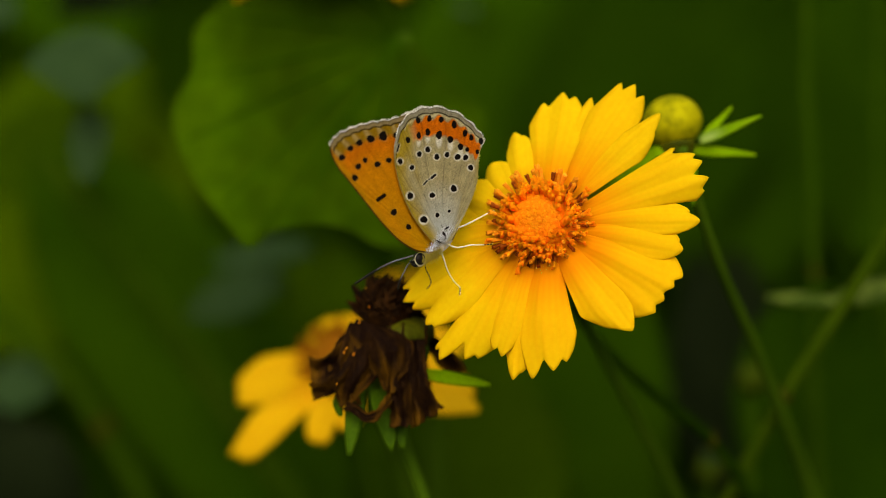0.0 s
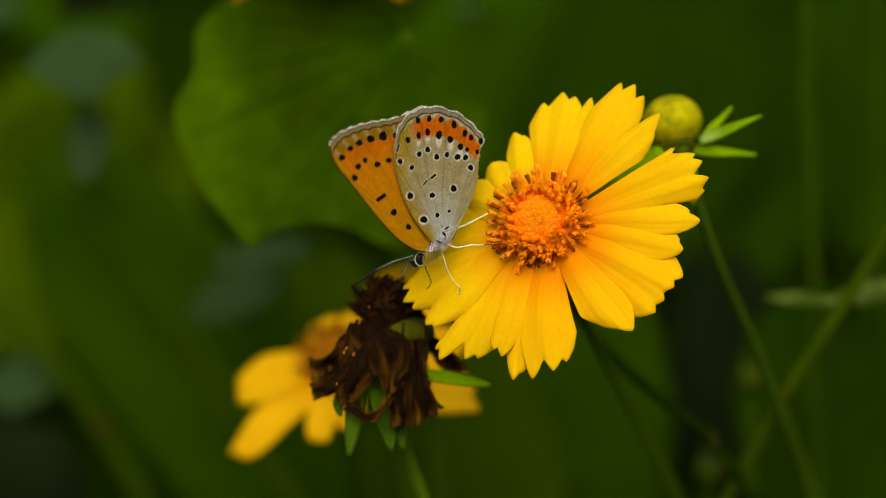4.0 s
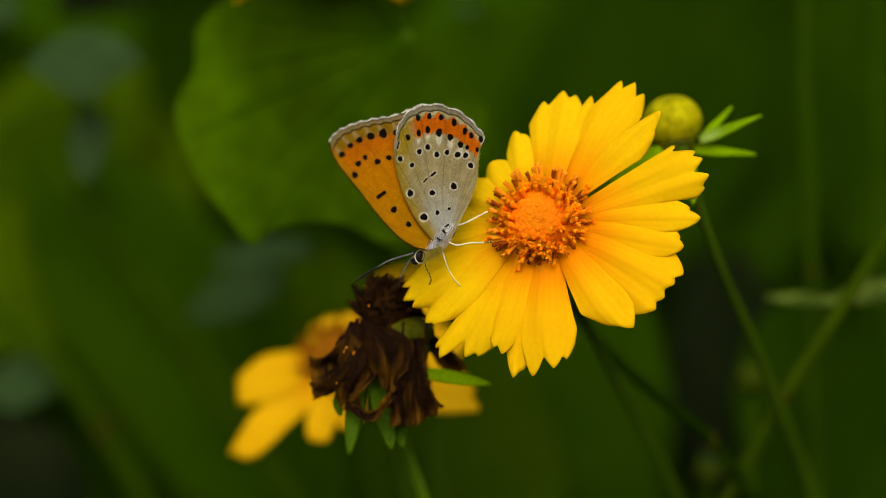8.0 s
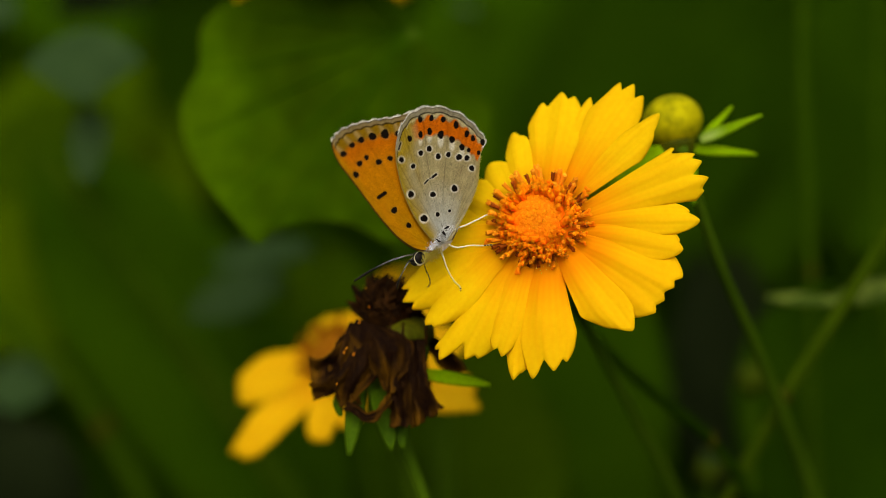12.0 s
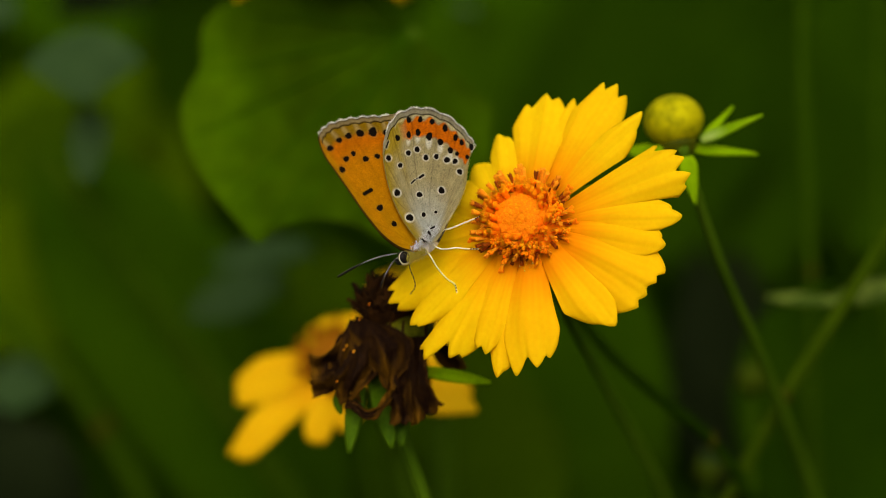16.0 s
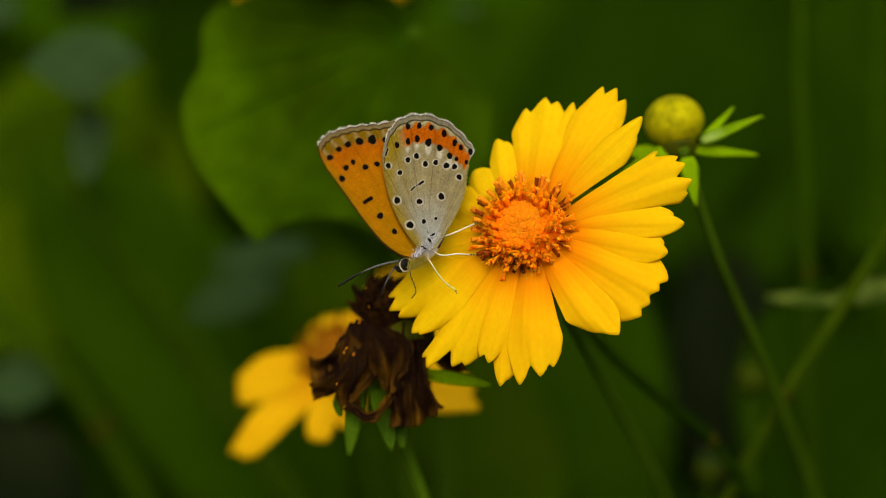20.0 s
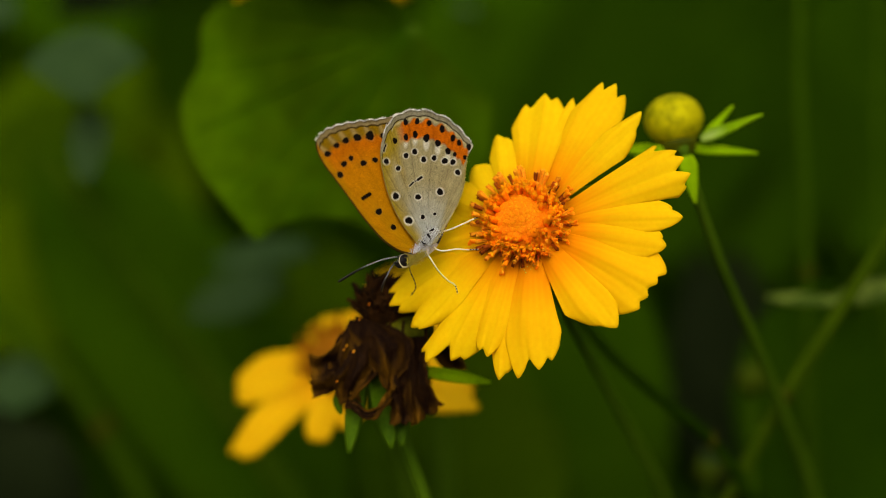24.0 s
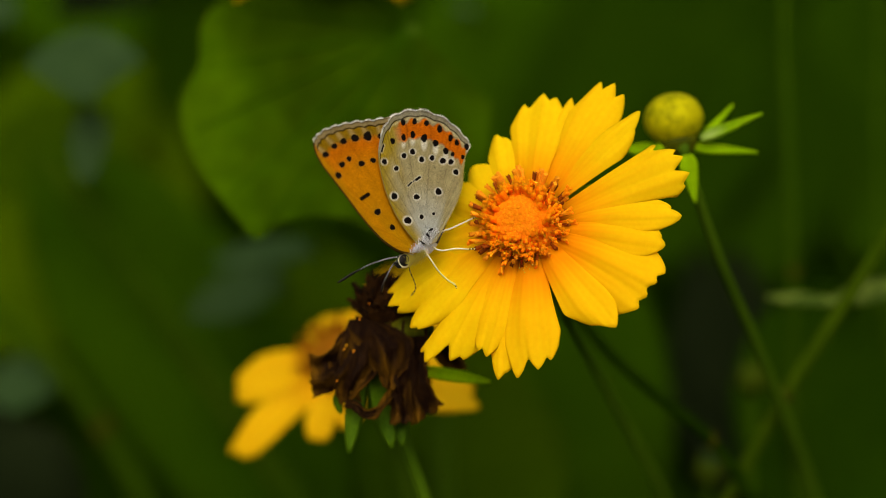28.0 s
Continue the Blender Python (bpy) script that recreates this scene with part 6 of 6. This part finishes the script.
# ---- what the wind moves ----
def motions():
    """Rows: seconds, shift to the right and up in millimetres, then turns in degrees."""
    swing = [
        (0, 0, 0, 0, 0, 0, 0), (3.5, 0, 0, 0, 0, 0, 0), (5.5, -0.08, -0.17, 0.04, 0.07, -0.08, 0.37),
        (6, -0.09, -0.22, 0.05, -0.11, -0.15, -0.04), (6.5, -0.07, 0.4, 0.11, -0.03, -0.09, 0.18), (7, -0.02, -0.18, 0.12, -0.1, 0, 0.15),
        (7.5, -0.04, -0.13, 0.12, -0.02, -0.03, 0.3), (8, 0.02, -0.24, 0.29, -0.88, 0.02, 0.13),
        (8.2, -1.27, -0.79, -0.51, 0.13, -0.25, -2.25), (8.3, -0.79, -1.07, 1.31, 0.63, -0.39, -3.44),
        (8.4, 0.14, -1.35, 1.45, 1.14, -0.53, -4.63), (8.5, -1.8, -1.63, -0.95, 1.64, -0.66, -5.82),
        (8.6, -0.44, -1.47, 0.41, 1.11, -0.48, -4.71), (8.7, 0.32, -1.31, 1.67, 0.57, -0.3, -3.6),
        (8.8, -1.16, -1.15, -0.06, 0.04, -0.13, -2.49), (8.9, 0.3, -0.98, -0.79, -0.49, 0.05, -1.38),
        (9, -0.23, -0.82, 0.21, -1.02, 0.23, -0.27), (9.2, 0.47, -0.44, 0.23, -1.31, 0.34, -0.04),
        (9.3, -0.29, -0.24, -0.71, -1.45, 0.39, 0.07), (9.5, 0.31, 0.15, 1.07, -1.73, 0.49, 0.3),
        (10, -0.11, -0.38, -0.15, 1.16, -0.38, 0.8), (10.5, -0.32, -0.14, -0.22, 0.35, -0.37, 0.67),
        (11, -0.15, 0.23, 0.5, -0.86, -0.03, -0.01), (11.5, -0.05, -0.69, 0.26, -0.14, -0.16, -0.36),
        (12, -0.07, 0.24, 0.01, 0.29, -0.08, 0.89), (12.5, -0.49, 0.9, -0.36, 0.25, -0.43, 1.12),
        (14.5, -0.13, 0.41, 0.56, -1.07, 0.12, 0.85), (14.7, -0.23, 0.54, -0.1, -1.62, -0.01, 0.5),
        (14.8, -0.6, 0.61, 1.02, -7.13, -1.3, -3.02), (14.9, -4.25, 0.67, 3.16, -12.09, -2.46, -6.19),
        (15, -3.75, 0, 1.56, -6.92, -1.94, -4.53), (15.1, -1.98, -0.19, -1.63, -5.07, -2.06, -3.83),
        (15.2, -3.56, -0.37, -1, -3.21, -2.18, -3.14), (15.3, -2.56, -0.56, 1.17, -1.36, -2.3, -2.45),
        (15.4, -2.13, -0.75, 0.02, 0.49, -2.42, -1.76), (15.5, -3.29, -0.93, -2, 2.34, -2.54, -1.06),
        (15.7, -2.38, -0.31, 0.91, 0.28, -1.74, -1.13), (16, -2.31, 0.63, 0.11, -2.81, -0.53, -1.22),
        (16.5, -2.08, 0.01, 0.48, -2.97, -0.5, -0.74), (17, -2.43, 0.18, -0.47, -0.97, -1.3, -0.3),
        (17.5, -2.37, 0.46, -0.13, -1.98, -0.92, -0.41), (18, -2.01, -1.7, -0.03, -0.35, -0.94, -0.4),
        (18.1, -3.24, -1.28, -1.42, -0.39, -1.09, 0.23), (18.3, -1.67, -0.43, 2.16, -0.48, -1.4, 1.49),
        (18.4, -3.1, -0.01, -0.97, -0.52, -1.56, 2.12), (18.5, -2.73, 0.42, -1.32, -0.57, -1.71, 2.75),
        (18.6, -1.67, 0.63, 1.07, -1.24, -1.59, 1.86), (18.8, -2.45, 1.05, -1.08, -2.58, -1.35, 0.08),
        (19, -2.75, 1.48, 0.65, -3.91, -1.12, -1.7), (19.5, -2.29, -0.35, 0.01, -1.57, -1.21, -1.65),
        (20, -2.22, -0.21, -0.78, -0.06, -1.16, -0.01), (20.5, -2.28, 0.8, 0, -1.87, -0.87, -0.41),
        (21, -2.37, 0.44, 0.07, -1.98, -1.14, -1.26), (21.5, -2.38, 0.22, -0.38, -0.79, -1.22, -0.55),
        (23.5, -2.35, -0.32, -0.25, -1.87, -1.22, -0.92), (24, -2.29, 0.34, -0.06, -1.67, -1.13, -0.96),
        (24.5, -2.33, 0.17, -0.1, -1.84, -1.13, -0.56), (25, -2.36, 0.69, -0.11, -1.64, -1.25, -1.15),
        (25.5, -2.62, 0.56, -0.06, -1.48, -1.24, -1.16), (26, -2.58, 0.48, -0.01, -1.77, -1.31, -1.84),
        (26.5, -2.76, 0.41, -0.19, -2.4, -1.66, -2.24), (27, -2.56, 0.54, 0.08, -2.17, -1.38, -1.6),
        (27.5, -2.44, 0.19, -0.15, -1.72, -1.39, -0.35), (28, -2.46, -0.07, -0.03, -1.93, -1.27, -0.97),
    ]
    perch = [
        (0, 0, 0, 0, 0, 0, 0), (3.5, 0, 0, 0, 0, 0, 0), (5.5, -0.01, -0.08, -0.01, -0.32, -0.36, 0.3),
        (6, -0.03, -0.08, 0.01, -0.35, -0.36, 0), (6.5, -0.1, 0.41, 0.08, -0.04, -0.11, 0.01), (7, -0.03, 0.06, 0.09, -0.44, -0.33, 0.11),
        (7.5, 0, -0.09, 0.1, -0.63, -0.42, 0.23), (8, 0.01, 0.11, 0.33, -0.6, -0.05, 0.01), (8.2, -1.16, 0, -0.58, -1.9, -0.27, -3.09),
        (8.3, -0.56, -0.06, 1.09, -2.55, -0.39, -4.64), (8.4, 0.56, -0.12, 1.6, -3.19, -0.5, -6.19),
        (8.5, -1.61, -0.17, -0.98, -3.84, -0.61, -7.75), (8.6, 0.01, -0.03, 0.15, -3.3, -0.02, -6.21),
        (8.7, 0.7, 0.11, 1.5, -2.75, 0.57, -4.68), (8.8, -0.75, 0.26, -0.23, -2.2, 1.16, -3.14),
        (8.9, 0.59, 0.4, -0.55, -1.65, 1.75, -1.61), (9, -0.14, 0.54, 0.2, -1.11, 2.35, -0.07), (9.2, 0.47, 0.39, 0.34, -1.78, 2.34, 0),
        (9.3, -0.31, 0.31, -0.81, -2.12, 2.34, 0.04), (9.5, 0.35, 0.16, 1.25, -2.8, 2.34, 0.12), (10, -0.04, 0.15, -0.1, -1.63, 1.17, 0.22),
        (10.5, -0.25, 0.42, -0.3, -1.31, 0.92, 0.04), (11, -0.11, 0.17, 0.5, -1.92, 1.28, -0.02),
        (11.5, 0.01, 0.09, 0.35, -1.25, 1.25, 0.31), (12, -0.03, 0.48, 0.05, -1.44, 1.02, -0.11),
        (12.5, -0.49, 0.99, -0.6, 0.46, 1.54, 0.77), (14.5, -0.08, 0.55, 0.57, -1.29, 1.67, 0.31),
        (14.7, 0.02, 0.44, 0.41, -2.42, 1.24, -0.2), (14.8, -0.18, 0.38, 1.93, -13.73, -3.1, -5.26),
        (14.9, -3.68, 0.32, 2.74, -23.91, -7.01, -9.81), (15, -3.33, -0.09, 1.35, -18.59, -4.37, -8.02),
        (15.1, -1.88, -0.1, -1.57, -16.03, -3.44, -6.68), (15.2, -3.13, -0.11, -1.45, -13.47, -2.5, -5.33),
        (15.3, -1.77, -0.13, 0.89, -10.91, -1.56, -3.99), (15.4, -1.29, -0.14, -0.22, -8.36, -0.63, -2.65),
        (15.5, -2.92, -0.15, -2.6, -5.8, 0.31, -1.3), (15.7, -1.69, 0.07, 0.25, -6.08, 1.16, -1.44),
        (16, -2.08, 0.41, -0.13, -6.51, 2.43, -1.65), (16.5, -1.8, 0.25, 0.37, -6.7, 2.32, -1.12),
        (17, -2.22, 0.21, -0.78, -6.1, 1.29, -1.56), (17.5, -2.09, 0.32, -0.41, -6.38, 1.19, -1.8),
        (18, -1.67, -0.2, -0.07, -7.58, 1.76, -2), (18.1, -3.11, -0.05, -2.32, -7.36, 1.46, -2),
        (18.3, -0.89, 0.25, 1.65, -6.91, 0.88, -1.98), (18.4, -2.6, 0.4, -1.63, -6.69, 0.59, -1.98),
        (18.5, -2.46, 0.55, -1.94, -6.46, 0.3, -1.97), (18.6, -1.19, 0.56, 0.33, -6.58, 0.61, -2.03),
        (18.8, -2.1, 0.56, -1.74, -6.82, 1.23, -2.15), (19, -2.52, 0.57, 0.16, -7.07, 1.84, -2.27),
        (19.5, -2.14, -0.11, -0.23, -5.46, 2.32, -1.36), (20, -2.03, 0.19, -1.04, -4.21, 1.94, -0.99),
        (20.5, -2.11, 0.5, -0.33, -5.45, 1.87, -1.46), (21, -2.15, 0.32, -0.2, -5.56, 1.75, -1.48),
        (21.5, -2.22, 0.24, -0.76, -4.7, 1.6, -1.13), (23.5, -2.09, 0.08, -0.52, -5.13, 0.95, -1.39),
        (24, -2.12, 0.09, -0.41, -4.65, 1.24, -1.44), (24.5, -2.11, 0.08, -0.4, -4.83, 1.13, -1.46),
        (25, -2.19, 0, -0.5, -5.11, 0.81, -1.51), (25.5, -2.39, -0.01, -0.5, -6.06, 0.4, -2.28), (26, -2.41, 0, -0.39, -5.73, 0.59, -2.11),
        (26.5, -2.53, 0.15, -0.62, -6.16, -0.05, -2.35), (27, -2.26, -0.02, -0.26, -6.03, 0.4, -2.29),
        (27.5, -2.26, 0.12, -0.59, -4.68, 0.51, -1.29), (28, -2.21, 0.21, -0.39, -5.45, 0.33, -1.49),
    ]
    nod = [
        (0, 0, 0), (7, 0, 0), (7.5, 0, 0.13), (8, 0, 0.13), (8.5, -0.12, -0.43), (9, 0, 0.13), (9.5, 0.13, 0.5), (10, 0, -0.12), (10.5, 0, -0.12),
        (11, 0.06, 0.31), (11.5, 0, 0.13), (12, 0, 0), (12.5, 0.06, 0.06), (14.5, 0.13, 0.37), (15, 0, 1.12), (15.5, -0.24, -0.43), (16, 0, 0.37),
        (16.5, 0.13, 0.69), (17, 0, 0.25), (17.5, 0, 0.37), (18, 0, 0.37), (18.5, -0.12, -0.37), (19, 0.06, 0.81), (19.5, 0, 0.37), (20, 0, 0),
        (20.5, 0, 0.44), (21, 0, 0.5), (21.5, 0, 0.25), (23.5, 0, 0.37), (25.5, 0, 0.37), (26, -0.06, 0.5), (26.5, -0.12, 0.37), (27, 0, 0.5),
        (27.5, -0.06, 0.37), (28, 0, 0.44),
    ]
    bud_sway = [
        (0, 0, 0), (3.5, 0, 0), (5.5, 0, 0.06), (8, 0, 0.06), (8.5, -0.07, -0.06), (9, 0, 0.06), (9.5, -0.14, 0.26), (10, 0.13, 0.06), (10.5, 0.06, 0),
        (11, 0.06, 0.25), (11.5, 0, 0.19), (12, 0.06, 0.13), (12.5, 0.13, 0), (14.5, 0.06, 0.25), (15, -0.14, 0.39), (15.5, 0.25, 0), (16, 0.19, 0.13),
        (16.5, -0.07, 0.45), (17, 0.19, 0), (17.5, 0.06, 0.25), (18, 0.06, 0.39), (18.5, 0.39, -0.13), (19, 0.06, 0.39), (19.5, 0, 0.32),
        (20, 0.25, 0), (20.5, 0.13, 0.25), (21, 0.19, 0.25), (25, 0.19, 0.25), (25.5, 0.13, 0.25), (26, 0, 0.39), (26.5, 0.13, 0.25), (27, 0.06, 0.39),
        (27.5, 0.19, 0.25), (28, 0.19, 0.39),
    ]
    second_sway = [
        (0, 0, 0), (2.5, 0, 0), (3, 0, 0.19), (8, 0, 0.19), (8.5, -0.29, 0.29), (9, -0.45, -0.1), (9.5, -0.2, 0.1), (10, 0, 0.19), (10.5, 0, 0.19),
        (11, -0.2, 0.1), (11.5, -0.1, 0.1), (12, 0.1, 0.29), (12.5, 0.29, 0.1), (14.5, -0.1, 0.19), (15, -0.1, 0.39), (15.5, 0, 0.45), (16, -0.29, 0),
        (16.5, -0.29, 0), (17, 0.1, 0.45), (17.5, 0, 0.1), (18, 0.1, 0.45), (18.5, 0.45, 0.45), (19, 0.1, 0.29), (19.5, -0.1, 0.39), (20, 0, 0.29),
        (20.5, -0.1, 0.19), (21, 0.1, 0.39), (21.5, -0.1, 0.19), (23.5, -0.1, 0.29), (25.5, -0.1, 0.29), (26, -0.1, 0.45), (26.5, -0.29, 0.39),
        (27, -0.29, 0.39), (27.5, -0.2, 0.39), (28, -0.1, 0.39),
    ]
    leaf_sway = [
        (0, 0, 0), (0.5, 0.3, 0.14), (7.5, 0.3, 0.14), (8, 0.44, 0.44), (8.5, 0.14, 1.34), (9, 0.88, 0.59), (9.5, 0.88, 0.73), (10, 1.03, 0.73),
        (10.5, 1.18, 0.59), (12, 1.18, 0.59), (12.5, 1.32, 0.73), (14.5, 1.03, 0.88), (15, 0.88, 1.34), (15.5, 1.61, 0), (16, 1.32, 0.73),
        (16.5, 1.32, 0.88), (17, 1.47, 1.03), (17.5, 1.32, 1.17), (18, 0, 1.34), (18.5, 1.03, 1.34), (19, 1.18, 1.17), (19.5, 1.18, 1.03),
        (20, 1.47, 1.03), (21, 1.47, 1.03), (21.5, 1.32, 1.03), (23.5, 1.32, 1.17), (25.5, 1.32, 1.17), (26, 0.88, 1.34), (26.5, 0.74, 1.32),
        (27, 0.59, 1.34), (27.5, 0.88, 1.34), (28, 1.18, 1.32),
    ]
    # the flower head, its stem leaning about the foot, and the butterfly on it
    rest, stem_rest = FLOWER_POSE.copy(), FLOWER_POSE @ flower_stem.matrix_basis
    foot, neck = stem_rest.translation.copy(), rest.translation.copy()
    head_rows, stem_rows = [], []
    for t, dx, dy, dz, rx, ry, rz in swing:
        shift = Vector((dx, dy, dz)) * 0.001
        head = Matrix.Translation(neck + shift) @ pose(0, 0, 0, rx, ry, rz) @ Matrix.Translation(-neck) @ rest
        head_rows.append((t, head))
        lean = (neck - foot).rotation_difference(neck + shift - foot).to_matrix().to_4x4()
        stem_rows.append((t, head.inverted() @ Matrix.Translation(foot) @ lean @ Matrix.Translation(-foot) @ stem_rest))
    walk(flower, head_rows)
    walk(flower_stem, stem_rows)
    walk(insect, [(t, Matrix.Translation(Vector((dx, dy, dz)) * 0.001) @ BUTTERFLY_POSE @ pose(0, 0, 0, rx, ry, rz)) for t, dx, dy, dz, rx, ry, rz in perch])
    # the middle leg steps aside in the gust
    hip = Vector((-0.00056, -0.00056, -0.0004))
    walk(insect_legs[2], [(t, Matrix.Translation(hip) @ pose(0, 0, 0, 0, a, 0) @ Matrix.Translation(-hip)) for t, a in ((0, 0), (8, 0), (9, -2), (14.7, -2), (15.1, -16), (15.5, -17), (28, -17))])
    for thing, rows in ((dead_flower, nod), (flower_bud, bud_sway), (flower_2, second_sway), (big_leaf, leaf_sway)):
        start = thing.matrix_basis.copy()
        walk(thing, [(t, Matrix.Translation((dx * 0.001, 0, dz * 0.001)) @ start) for t, dx, dz in rows])
    start = tall_stem.matrix_basis.copy()
    walk(tall_stem, [(t, Matrix.Translation((dx * 0.001, 0, 0)) @ start) for t, dx in ((0, 0), (3.5, 0), (8, -0.3), (12.5, -0.6), (17, -0.6), (21, -1.2), (25, -1.2), (26, -2.2), (27, -2.4), (28, -3.6))])


motions()
